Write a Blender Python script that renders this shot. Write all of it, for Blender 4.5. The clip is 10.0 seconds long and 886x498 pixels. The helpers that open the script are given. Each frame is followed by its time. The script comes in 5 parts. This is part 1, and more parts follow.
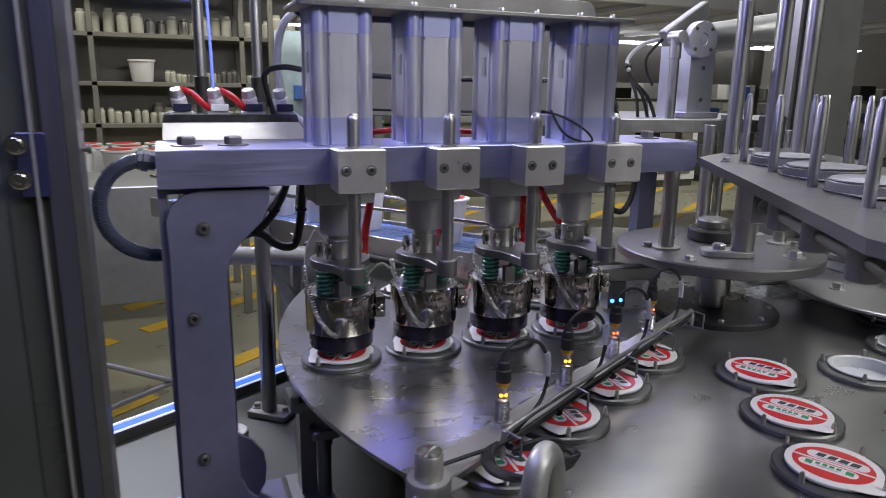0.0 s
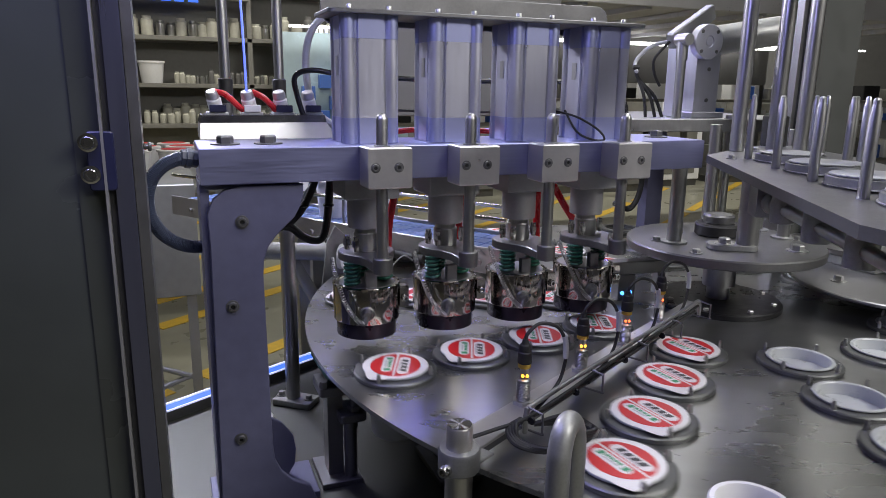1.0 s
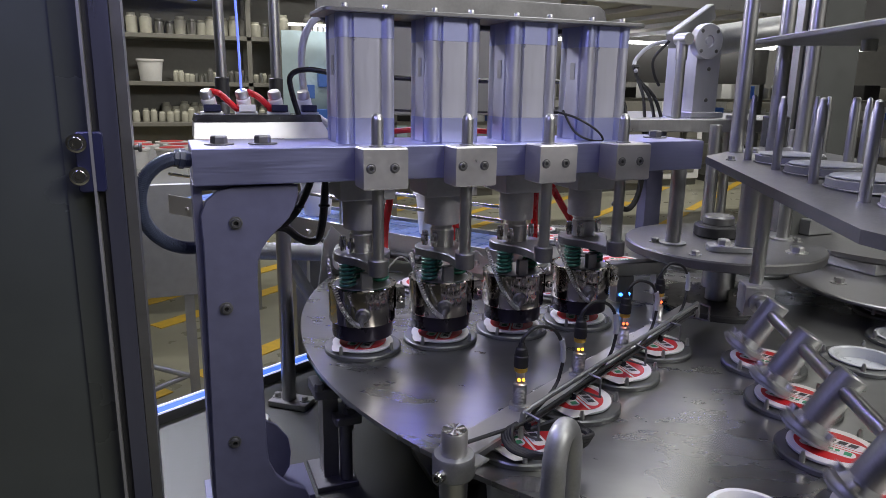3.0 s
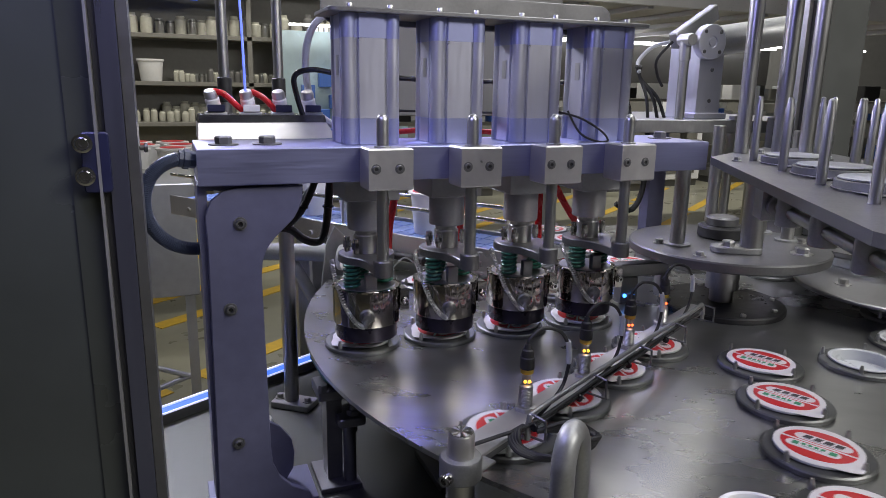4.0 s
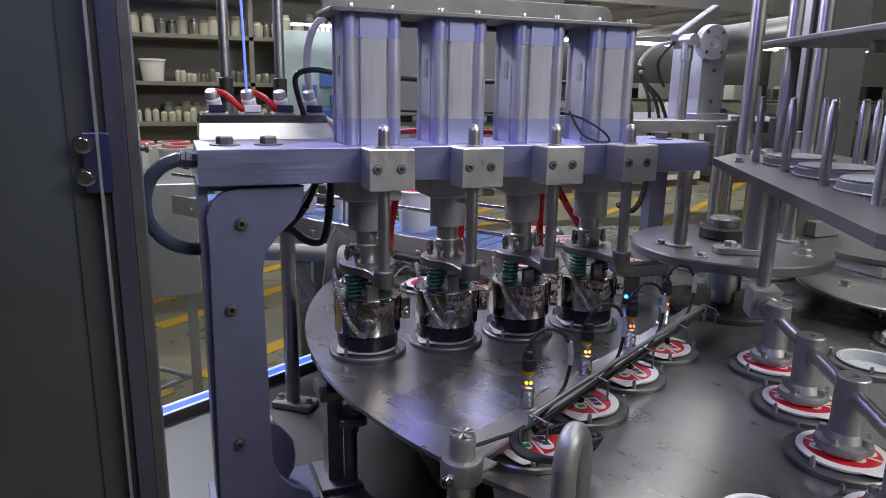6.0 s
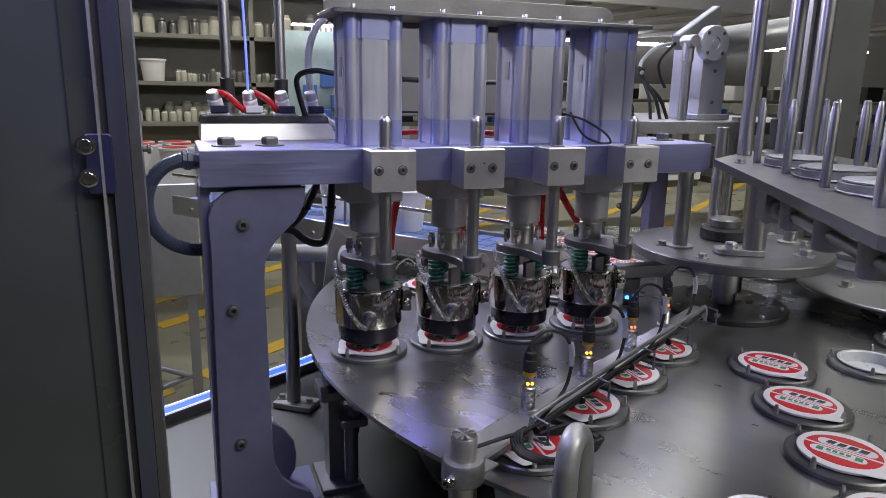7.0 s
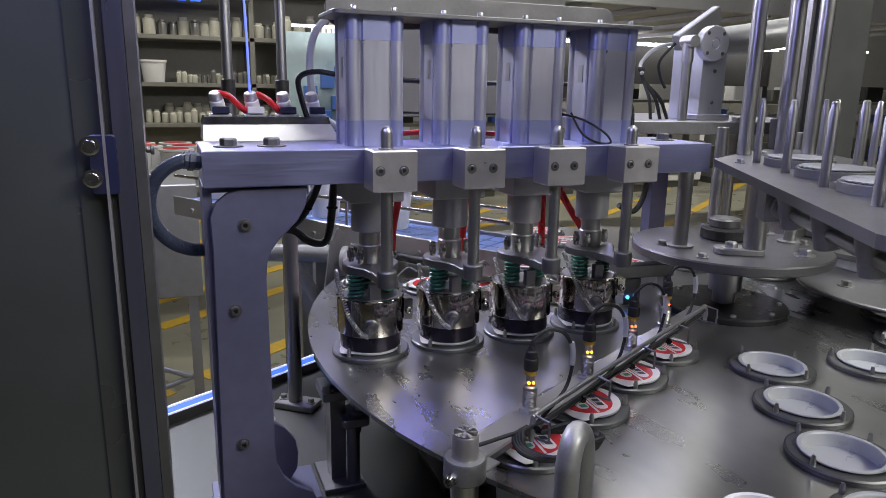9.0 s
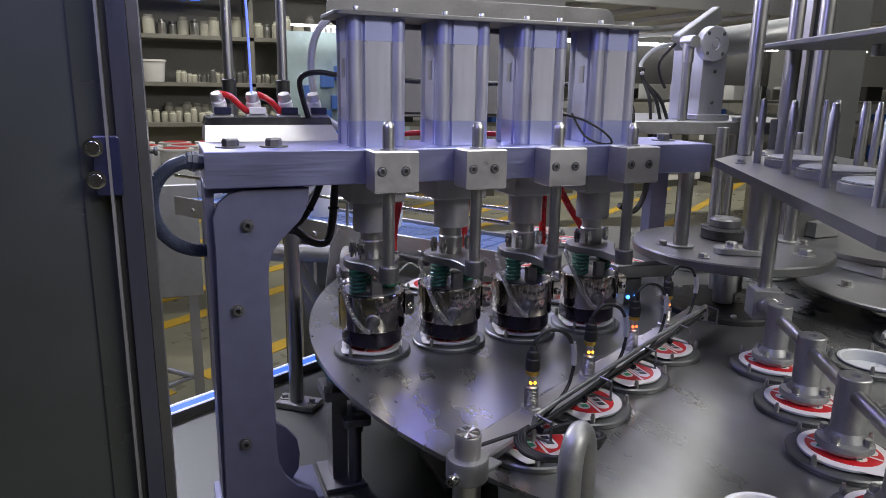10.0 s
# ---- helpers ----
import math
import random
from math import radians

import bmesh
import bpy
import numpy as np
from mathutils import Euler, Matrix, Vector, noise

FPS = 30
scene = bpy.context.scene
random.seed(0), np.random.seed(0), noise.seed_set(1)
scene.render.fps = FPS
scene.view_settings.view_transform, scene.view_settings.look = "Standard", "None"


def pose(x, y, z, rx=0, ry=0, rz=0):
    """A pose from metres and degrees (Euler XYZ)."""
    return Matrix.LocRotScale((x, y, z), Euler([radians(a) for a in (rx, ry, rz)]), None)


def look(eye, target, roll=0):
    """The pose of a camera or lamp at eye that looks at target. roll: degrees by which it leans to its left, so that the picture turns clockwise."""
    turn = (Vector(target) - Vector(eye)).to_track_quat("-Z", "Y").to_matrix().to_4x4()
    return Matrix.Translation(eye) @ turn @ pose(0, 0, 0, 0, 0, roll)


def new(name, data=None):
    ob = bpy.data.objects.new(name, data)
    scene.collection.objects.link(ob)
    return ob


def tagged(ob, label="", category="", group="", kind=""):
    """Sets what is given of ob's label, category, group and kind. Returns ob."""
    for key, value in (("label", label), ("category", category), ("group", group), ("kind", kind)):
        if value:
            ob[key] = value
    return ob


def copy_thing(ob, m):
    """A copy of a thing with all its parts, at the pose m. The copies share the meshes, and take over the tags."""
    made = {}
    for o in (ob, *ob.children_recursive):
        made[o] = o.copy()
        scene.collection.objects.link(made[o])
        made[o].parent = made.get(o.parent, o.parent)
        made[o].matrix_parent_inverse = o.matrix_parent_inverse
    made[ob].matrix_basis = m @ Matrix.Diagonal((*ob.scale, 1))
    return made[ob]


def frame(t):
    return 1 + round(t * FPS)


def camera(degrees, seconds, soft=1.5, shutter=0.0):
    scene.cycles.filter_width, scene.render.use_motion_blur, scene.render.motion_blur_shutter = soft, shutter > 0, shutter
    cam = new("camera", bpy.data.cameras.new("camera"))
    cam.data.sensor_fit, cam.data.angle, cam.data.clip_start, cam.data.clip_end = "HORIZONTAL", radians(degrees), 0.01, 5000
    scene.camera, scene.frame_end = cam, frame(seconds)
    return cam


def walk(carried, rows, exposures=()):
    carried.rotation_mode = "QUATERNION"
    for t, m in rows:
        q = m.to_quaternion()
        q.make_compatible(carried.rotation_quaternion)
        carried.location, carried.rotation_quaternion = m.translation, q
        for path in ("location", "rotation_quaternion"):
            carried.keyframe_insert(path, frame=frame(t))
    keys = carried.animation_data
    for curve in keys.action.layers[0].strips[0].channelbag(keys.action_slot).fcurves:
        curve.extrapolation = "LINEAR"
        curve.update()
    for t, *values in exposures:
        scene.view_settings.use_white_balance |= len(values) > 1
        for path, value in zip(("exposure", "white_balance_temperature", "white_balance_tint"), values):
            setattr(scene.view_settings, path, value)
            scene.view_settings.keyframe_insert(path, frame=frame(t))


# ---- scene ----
cam = camera(65.4, 10.0, soft=0.75, shutter=0.5)
PATH = [
    (0, (-0.248, -1.067, 0.445), (0.476, 0.741, -0.012), 0.9),
    (0.5, (-0.297, -1.106, 0.448), (0.418, 0.705, -0.007), 0.8),
    (1, (-0.299, -1.117, 0.447), (0.415, 0.694, -0.009), 0.8),
    (1.5, (-0.293, -1.112, 0.449), (0.42, 0.699, -0.01), 0.8),
    (2, (-0.291, -1.108, 0.446), (0.423, 0.702, -0.014), 0.9),
    (2.5, (-0.288, -1.11, 0.449), (0.426, 0.7, -0.011), 0.9),
    (4, (-0.296, -1.101, 0.449), (0.42, 0.709, -0.01), 1.0),
    (4.5, (-0.297, -1.102, 0.451), (0.418, 0.708, -0.008), 1.0),
    (5, (-0.297, -1.099, 0.449), (0.418, 0.712, -0.009), 1.0),
    (5.5, (-0.295, -1.099, 0.449), (0.418, 0.712, -0.01), 1.0),
    (7, (-0.297, -1.099, 0.451), (0.415, 0.713, -0.008), 1.1),
    (7.5, (-0.301, -1.093, 0.45), (0.412, 0.719, -0.009), 1.0),
    (8, (-0.305, -1.092, 0.45), (0.407, 0.72, -0.008), 1.0),
    (8.5, (-0.303, -1.098, 0.45), (0.408, 0.714, -0.006), 1.0),
    (9, (-0.3, -1.103, 0.451), (0.411, 0.709, -0.006), 1.0),
    (9.5, (-0.3, -1.107, 0.453), (0.411, 0.706, -0.006), 1.0),
    (10, (-0.304, -1.104, 0.453), (0.409, 0.708, -0.006), 1.0),
]
walk(cam, [(t, look(e, g, r)) for t, e, g, r in PATH])

# ---- light ----
scene.view_settings.exposure = 0.0
world = bpy.data.worlds.new("hall_air")
scene.world = world
world.use_nodes = True
world.node_tree.nodes["Background"].inputs[0].default_value = (0.55, 0.6, 0.75, 1)
world.node_tree.nodes["Background"].inputs[1].default_value = 0.05


def area_lamp(name, at, target, sx, sy, power, colour):
    d = bpy.data.lights.new(name, "AREA")
    d.shape, d.size, d.size_y, d.energy, d.color = "RECTANGLE", sx, sy, power, colour
    ob = new(name, d)
    ob.matrix_world = look(at, target)
    return ob


# hall tubes overhead, then unseen bluish fill lamps added for the violet tint
area_lamp("hall_tube_lamp", (0.9, -0.5, 2.5), (0.6, -0.2, 0), 3.0, 0.6, 38, (0.97, 0.97, 1.0))
area_lamp("hall_tube_lamp", (2.4, 2.3, 2.4), (1.3, 0.8, 0), 2.6, 2.2, 42, (1.0, 0.98, 0.95))
area_lamp("hall_tube_lamp", (1.9, -2.6, 2.2), (0.5, 0.0, 0.3), 2.5, 0.5, 96, (1.0, 0.97, 0.94))
area_lamp("hall_tube_lamp", (-0.4, 5.4, 3.3), (-0.4, 6.9, 0.3), 5.0, 0.3, 112, (1.0, 0.96, 0.86))
area_lamp("hall_tube_lamp", (6.5, 5.4, 3.3), (6.5, 8.6, 0.0), 6.0, 0.3, 190, (1.0, 0.96, 0.88))
area_lamp("hall_tube_lamp", (0.2, 2.6, 3.3), (0.2, 3.2, -1), 4.0, 0.2, 45, (1.0, 0.96, 0.86))
area_lamp("bluish_fill_lamp", (-0.50, -0.45, 0.88), (-0.05, -0.1, 0.25), 0.5, 0.04, 5, (0.42, 0.41, 1.0))
area_lamp("bluish_fill_lamp", (-0.55, 1.45, 1.22), (0.1, 0.0, 0.0), 0.7, 0.05, 40, (0.78, 0.78, 1.0))
area_lamp("bluish_fill_lamp", (0.75, 1.35, 1.20), (0.4, -0.1, 0.0), 1.6, 0.05, 7, (0.18, 0.18, 1.0))

# ---- materials ----


def material(name, colour, metal=0.0, rough=0.5, scale=40.0, amount=0.12, bump=0.02, stretch=(1, 1, 1), glow=None, power=0.0, spread=0.1, alpha=None):
    """Principled paint with grain and stains at two scales."""
    m = bpy.data.materials.new(name)
    m.use_nodes = True
    n, l = m.node_tree.nodes, m.node_tree.links
    p = n["Principled BSDF"]
    p.inputs["Metallic"].default_value = metal
    tc = n.new("ShaderNodeTexCoord")
    mp = n.new("ShaderNodeMapping")
    mp.inputs["Scale"].default_value = stretch
    l.new(tc.outputs["Object"], mp.inputs["Vector"])
    fine = n.new("ShaderNodeTexNoise")
    fine.inputs["Scale"].default_value = scale
    fine.inputs["Detail"].default_value = 6
    wide = n.new("ShaderNodeTexNoise")
    wide.inputs["Scale"].default_value = max(scale * 0.09, 2.0)
    wide.inputs["Detail"].default_value = 4
    l.new(mp.outputs[0], fine.inputs["Vector"])
    l.new(tc.outputs["Object"], wide.inputs["Vector"])
    mix = n.new("ShaderNodeMath")
    mix.operation = "MULTIPLY_ADD"
    mix.inputs[1].default_value = 0.5
    l.new(fine.outputs[0], mix.inputs[0])
    half = n.new("ShaderNodeMath")
    half.operation = "MULTIPLY"
    half.inputs[1].default_value = 0.5
    l.new(wide.outputs[0], half.inputs[0])
    l.new(half.outputs[0], mix.inputs[2])
    ramp = n.new("ShaderNodeMapRange")
    ramp.inputs["From Min"].default_value, ramp.inputs["From Max"].default_value = 0.3, 0.7
    ramp.inputs["To Min"].default_value, ramp.inputs["To Max"].default_value = 1 - amount, 1 + amount
    l.new(mix.outputs[0], ramp.inputs["Value"])
    col = n.new("ShaderNodeMix")
    col.data_type, col.blend_type = "RGBA", "MULTIPLY"
    col.inputs[0].default_value = 1.0
    col.inputs[6].default_value = (*colour, 1)
    l.new(ramp.outputs[0], col.inputs[7])
    l.new(col.outputs[2], p.inputs["Base Color"])
    rr = n.new("ShaderNodeMapRange")
    rr.inputs["From Min"].default_value, rr.inputs["From Max"].default_value = 0.3, 0.7
    rr.inputs["To Min"].default_value, rr.inputs["To Max"].default_value = max(rough - spread, 0.03), min(rough + spread, 1)
    l.new(mix.outputs[0], rr.inputs["Value"])
    l.new(rr.outputs[0], p.inputs["Roughness"])
    if bump:
        b = n.new("ShaderNodeBump")
        b.inputs["Strength"].default_value, b.inputs["Distance"].default_value = bump, 0.002
        l.new(fine.outputs[0], b.inputs["Height"])
        l.new(b.outputs[0], p.inputs["Normal"])
    if glow:
        p.inputs["Emission Color"].default_value = (*glow, 1)
        p.inputs["Emission Strength"].default_value = power
    if alpha is not None:
        p.inputs["Transmission Weight"].default_value = alpha
    return m


STEEL = material("brushed_steel", (0.50, 0.50, 0.49), 1, 0.34, 90, 0.12, 0.008, (3, 3, 0.25), spread=0.05)
STEEL_X = material("brushed_plate_steel", (0.40, 0.40, 0.41), 1, 0.36, 60, 0.12, 0.03, (0.6, 10, 1))
TABLE_STEEL = material("table_steel", (0.35, 0.355, 0.345), 0.90, 0.28, 9, 0.17, 0.0, (1, 2.2, 1), spread=0.02)
DARK_STEEL = material("dark_steel", (0.20, 0.20, 0.205), 0.9, 0.38, 50, 0.09, 0.02, spread=0.05)
HUB_DARK = material("oiled_hub_black", (0.035, 0.035, 0.037), 0.7, 0.32, 60, 0.15, 0.0)
COLUMN_GREY = material("column_grey_paint", (0.068, 0.071, 0.066), 0.2, 0.45, 30, 0.10, 0.01)
HUB_STEEL = material("hub_steel", (0.19, 0.19, 0.19), 0.85, 0.40, 220, 0.12, 0.03, spread=0.07)
BLASTED = material("bead_blasted_steel", (0.32, 0.325, 0.32), 0.75, 0.46, 300, 0.14, 0.08)
# darker copy of the cap metal: shade below the beam as colour
GLAND_SHADED = material("gland_grey_shaded", (0.36, 0.36, 0.37), 0.6, 0.45, 150, 0.1, 0.03)
CHROME = material("polished_steel", (0.62, 0.61, 0.60), 1, 0.12, 30, 0.08, 0.0, spread=0.06)
BAND = material("heater_band_steel", (0.47, 0.44, 0.405), 1, 0.10, 35, 0.14, 0.008, spread=0.05)
ALU = material("anodised_aluminium", (0.57, 0.575, 0.64), 0.75, 0.36, 90, 0.07, 0.02, (1, 1, 0.1))
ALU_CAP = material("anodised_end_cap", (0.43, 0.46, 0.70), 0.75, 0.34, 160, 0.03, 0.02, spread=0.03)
# plain aluminium, with the violet light on the beam put into its colour
BEAM_ALU_LIT = material("milled_aluminium_violet_lit", (0.32, 0.335, 0.54), 0.9, 0.36, 70, 0.08, 0.03, (0.2, 6, 6))
BLOCK_ALU = material("satin_block_aluminium", (0.57, 0.56, 0.55), 0.85, 0.36, 120, 0.06, 0.03)
# grey paint whose blue share stands in for violet light falling on it
PAINT_GREY_LIT = material("painted_grey_violet_lit", (0.125, 0.128, 0.205), 0.3, 0.45, 40, 0.14, 0.04)
BLACK = material("black_rubber", (0.012, 0.012, 0.013), 0, 0.58, 80, 0.2, 0.03)
BLACK_GLOSS = material("black_plastic", (0.012, 0.012, 0.014), 0, 0.22, 60, 0.2, 0.01)
SEAL_BLACK = material("dark_seal_ring", (0.030, 0.026, 0.040), 0.6, 0.28, 50, 0.25, 0.02)
CREAM = material("cream_plastic", (0.50, 0.49, 0.42), 0, 0.45, 30, 0.12, 0.01)
WHITE = material("white_plastic", (0.74, 0.74, 0.75), 0, 0.35, 50, 0.05, 0.01)
CUP_WHITE = material("white_cup_plastic", (0.47, 0.49, 0.50), 0, 0.32, 40, 0.05, 0.01)
CUP_FILL = material("cup_contents", (0.13, 0.14, 0.15), 0, 0.10, 20, 0.15, 0.01)
FOIL = material("lid_foil", (0.82, 0.80, 0.80), 0.1, 0.35, 60, 0.05, 0.06)
RED_INK = material("red_ink", (0.62, 0.02, 0.025), 0.05, 0.35, 60, 0.08, 0.02)
DARK_INK = material("black_ink", (0.03, 0.03, 0.035), 0, 0.4, 60, 0.1, 0.0)
GREEN_INK = material("green_ink", (0.03, 0.30, 0.13), 0, 0.4, 60, 0.1, 0.0)
GREY_INK = material("grey_ink", (0.45, 0.45, 0.46), 0, 0.4, 60, 0.1, 0.0)
SPRING_GREEN = material("green_spring_paint", (0.010, 0.105, 0.068), 0.1, 0.4, 60, 0.2, 0.02)
RED_TUBE = material("red_air_tube", (0.55, 0.015, 0.02), 0, 0.3, 40, 0.1, 0.0)
GREY_TUBE = material("grey_air_tube", (0.42, 0.43, 0.45), 0, 0.35, 40, 0.1, 0.0)
BLUE_HOSE = material("slate_conduit", (0.035, 0.045, 0.08), 0, 0.45, 60, 0.15, 0.02)
BLUE_PLASTIC = material("blue_plastic", (0.05, 0.14, 0.50), 0, 0.4, 40, 0.1, 0.0)
NAVY = material("navy_hinge_plastic", (0.014, 0.016, 0.048), 0, 0.4, 40, 0.15, 0.01)
BRASS = material("yellow_brass", (0.60, 0.42, 0.08), 0.8, 0.3, 60, 0.1, 0.0)
YELLOW = material("yellow_floor_paint", (0.62, 0.40, 0.04), 0, 0.5, 25, 0.22, 0.04)
CONCRETE = material("polished_concrete", (0.26, 0.255, 0.20), 0, 0.35, 9, 0.22, 0.03, spread=0.15)
WALL = material("hall_wall_paint", (0.22, 0.22, 0.215), 0, 0.7, 10, 0.12, 0.02)
SHELF = material("shelf_grey_steel", (0.19, 0.185, 0.165), 0.2, 0.5, 20, 0.12, 0.02)
DOOR_PANEL = material("smoked_door_panel", (0.047, 0.053, 0.050), 0.0, 0.24, 5, 0.30, 0.0)
DOOR_BORDER = material("door_border_grey", (0.045, 0.050, 0.044), 0.1, 0.3, 8, 0.2, 0.0)
# post steel with its navy glare mixed into the base colour
FRAME_ALU_GLARE = material("guard_frame_steel_navy_glare", (0.13, 0.135, 0.185), 0.8, 0.32, 20, 0.06, 0.0, (6, 6, 0.3))
# stainless deck, base colour lowered to hold the shade under the table
DECK_SHADED = material("deck_steel_shaded", (0.088, 0.091, 0.080), 0.7, 0.48, 20, 0.14, 0.03, (1, 8, 1))
REAR_PANEL = material("rear_panel_grey", (0.17, 0.167, 0.163), 0.1, 0.42, 12, 0.12, 0.01)
HOLDER = material("dark_blasted_holder", (0.16, 0.165, 0.163), 0.8, 0.42, 300, 0.14, 0.06)
TRAY_PALE = material("pale_tray_sheet", (0.50, 0.50, 0.51), 0.3, 0.5, 9, 0.25, 0.03)
TRIM = material("pale_metal_trim", (0.30, 0.30, 0.30), 0.6, 0.4, 60, 0.1, 0.01)
BELT = material("blue_belt_modules", (0.10, 0.16, 0.36), 0, 0.35, 60, 0.15, 0.02)
GREEN_PAD = material("green_pad", (0.01, 0.11, 0.09), 0, 0.5, 60, 0.2, 0.02)
AMBER_GLOW = material("amber_indicator", (0.9, 0.35, 0.02), 0, 0.4, 40, 0.0, 0, glow=(1.0, 0.42, 0.03), power=4.5)
RED_GLOW = material("red_indicator", (0.9, 0.1, 0.02), 0, 0.4, 40, 0.0, 0, glow=(1.0, 0.12, 0.03), power=4.5)
BLUE_GLOW = material("blue_indicator", (0.05, 0.2, 0.9), 0, 0.4, 40, 0.0, 0, glow=(0.05, 0.25, 1.0), power=6)
STRIP_GLOW = material("blue_led_strip", (0.02, 0.05, 0.3), 0, 0.4, 40, 0.0, 0, glow=(0.04, 0.17, 1.0), power=0.95)
STRIP_WHITE = material("white_led_strip", (0.9, 0.9, 1.0), 0, 0.4, 40, 0.0, 0, glow=(0.50, 0.58, 1.0), power=0.7)
# no lamp: emission stands in for blue light caught in the clear tube
TUBE_GLOW = material("lit_blue_air_tube", (0.2, 0.3, 0.9), 0, 0.3, 40, 0.0, 0, glow=(0.14, 0.20, 1.0), power=0.9)
LAMP_GLOW = material("tube_light", (1, 1, 1), 0, 0.4, 40, 0.0, 0, glow=(1, 0.98, 0.95), power=5)

# ---- mesh tools ----


class Mesh:
    """A small mesh builder; shapes are joined into one part."""

    def __init__(self):
        self.v, self.f = [], []

    def add(self, vs, fs, m=None):
        k = len(self.v)
        self.v += [tuple(m @ Vector(p)) if m is not None else tuple(p) for p in vs]
        self.f += [tuple(i + k for i in f) for f in fs]
        return self

    def prism(self, outline, z0, z1, m=None, bevel=0.0):
        """An outline (counter-clockwise in x, y) raised from z0 to z1, with a small chamfer on its edges."""
        n = len(outline)
        cx, cy = sum(p[0] for p in outline) / n, sum(p[1] for p in outline) / n
        if bevel:
            inner = []
            for i in range(n):
                a, b, c = Vector(outline[i - 1]), Vector(outline[i]), Vector(outline[(i + 1) % n])
                u, w = (b - a).normalized(), (c - b).normalized()
                s = Vector((-u.y - w.y, u.x + w.x))
                s = s / max(s.length_squared / 2, 0.35)
                inner.append((b.x + s.x * bevel, b.y + s.y * bevel))
            rings = [(inner, z0), (outline, z0 + bevel), (outline, z1 - bevel), (inner, z1)]
        else:
            rings = [(outline, z0), (outline, z1)]
        vs = [(x, y, z) for o, z in rings for x, y in o]
        fs = [tuple(range(n))[::-1], tuple(range(len(vs) - n, len(vs)))]
        for r in range(len(rings) - 1):
            for i in range(n):
                j = (i + 1) % n
                fs.append((r * n + i, r * n + j, (r + 1) * n + j, (r + 1) * n + i))
        return self.add(vs, fs, m)

    def box(self, x0, x1, y0, y1, z0, z1, bevel=0.0015, m=None):
        return self.prism([(x0, y0), (x1, y0), (x1, y1), (x0, y1)], z0, z1, m, min(bevel, (x1 - x0) / 3, (y1 - y0) / 3, (z1 - z0) / 3))

    def lathe(self, profile, n=32, m=None, closed=True):
        """A profile of (radius, height) turned round z."""
        vs, fs = [], []
        k = len(profile)
        for i in range(n):
            a = 2 * math.pi * i / n
            vs += [(r * math.cos(a), r * math.sin(a), z) for r, z in profile]
        for i in range(n):
            j = (i + 1) % n
            for q in range(k - 1):
                fs.append((i * k + q, j * k + q, j * k + q + 1, i * k + q + 1))
        if closed:
            if profile[0][0] > 1e-5:
                fs.append(tuple(i * k for i in range(n))[::-1])
            if profile[-1][0] > 1e-5:
                fs.append(tuple(i * k + k - 1 for i in range(n)))
        return self.add(vs, fs, m)

    def rod(self, a, b, r, n=16, chamfer=0.001):
        a, b = Vector(a), Vector(b)
        h = (b - a).length
        c = min(chamfer, r / 3, h / 3)
        m = Matrix.Translation(a) @ (b - a).to_track_quat("Z", "Y").to_matrix().to_4x4()
        return self.lathe([(r - c, 0), (r, c), (r, h - c), (r - c, h)], n, m)

    def tube(self, points, r, n=10, smooth=6):
        """A bent tube through points (Catmull-Rom)."""
        p = [Vector(q) for q in points]
        line = []
        for i in range(len(p) - 1):
            a, b, c, d = p[max(i - 1, 0)], p[i], p[i + 1], p[min(i + 2, len(p) - 1)]
            for s in range(smooth):
                t = s / smooth
                line.append(0.5 * (2 * b + (c - a) * t + (2 * a - 5 * b + 4 * c - d) * t * t + (3 * b - a - 3 * c + d) * t ** 3))
        line.append(p[-1])
        vs, fs = [], []
        up = Vector((0.12, 0.31, 0.94))
        for i, q in enumerate(line):
            w = (line[min(i + 1, len(line) - 1)] - line[max(i - 1, 0)]).normalized()
            s = w.cross(up)
            s = s.normalized() if s.length > 1e-4 else w.orthogonal().normalized()
            up = s.cross(w).normalized()
            for k in range(n):
                a = 2 * math.pi * k / n
                vs.append(q + (s * math.cos(a) + up * math.sin(a)) * r)
        for i in range(len(line) - 1):
            for k in range(n):
                j = (k + 1) % n
                fs.append((i * n + k, i * n + j, (i + 1) * n + j, (i + 1) * n + k))
        fs += [tuple(range(n))[::-1], tuple(range(len(vs) - n, len(vs)))]
        return self.add(vs, fs)

    def coil(self, points, r, wire, turns, n=6):
        """A wire wound round a bent line."""
        p = [Vector(q) for q in points]
        if len(p) > 2:
            fine = []
            for i in range(len(p) - 1):
                a, b, c, d = p[max(i - 1, 0)], p[i], p[i + 1], p[min(i + 2, len(p) - 1)]
                fine += [0.5 * (2 * b + (c - a) * t + (2 * a - 5 * b + 4 * c - d) * t * t + (3 * b - a - 3 * c + d) * t ** 3) for t in (0, 0.25, 0.5, 0.75)]
            p = fine + [p[-1]]
        steps = turns * 10
        line = []
        for i in range(steps + 1):
            t = i / steps * (len(p) - 1)
            k = min(int(t), len(p) - 2)
            q = p[k].lerp(p[k + 1], t - k)
            w = (p[k + 1] - p[k]).normalized()
            s = w.orthogonal().normalized()
            a = 2 * math.pi * i / 10
            line.append(q + (s * math.cos(a) + w.cross(s) * math.sin(a)) * r)
        return self.tube(line, wire, n, 1)

    def bolt(self, at, r=0.006, h=0.005, way=(0, 0, 1), sides=6, washer=0.0):
        """A bolt head with its washer, standing on a face."""
        m = Matrix.Translation(at) @ Vector(way).to_track_quat("Z", "Y").to_matrix().to_4x4()
        z = 0.0
        if washer:
            self.lathe([(washer, 0), (washer, 0.0018), (r * 0.9, 0.002)], 20, m)
            z = 0.0019
        self.lathe([(r, z), (r, z + h * 0.8), (r * 0.86, z + h)], sides, m)
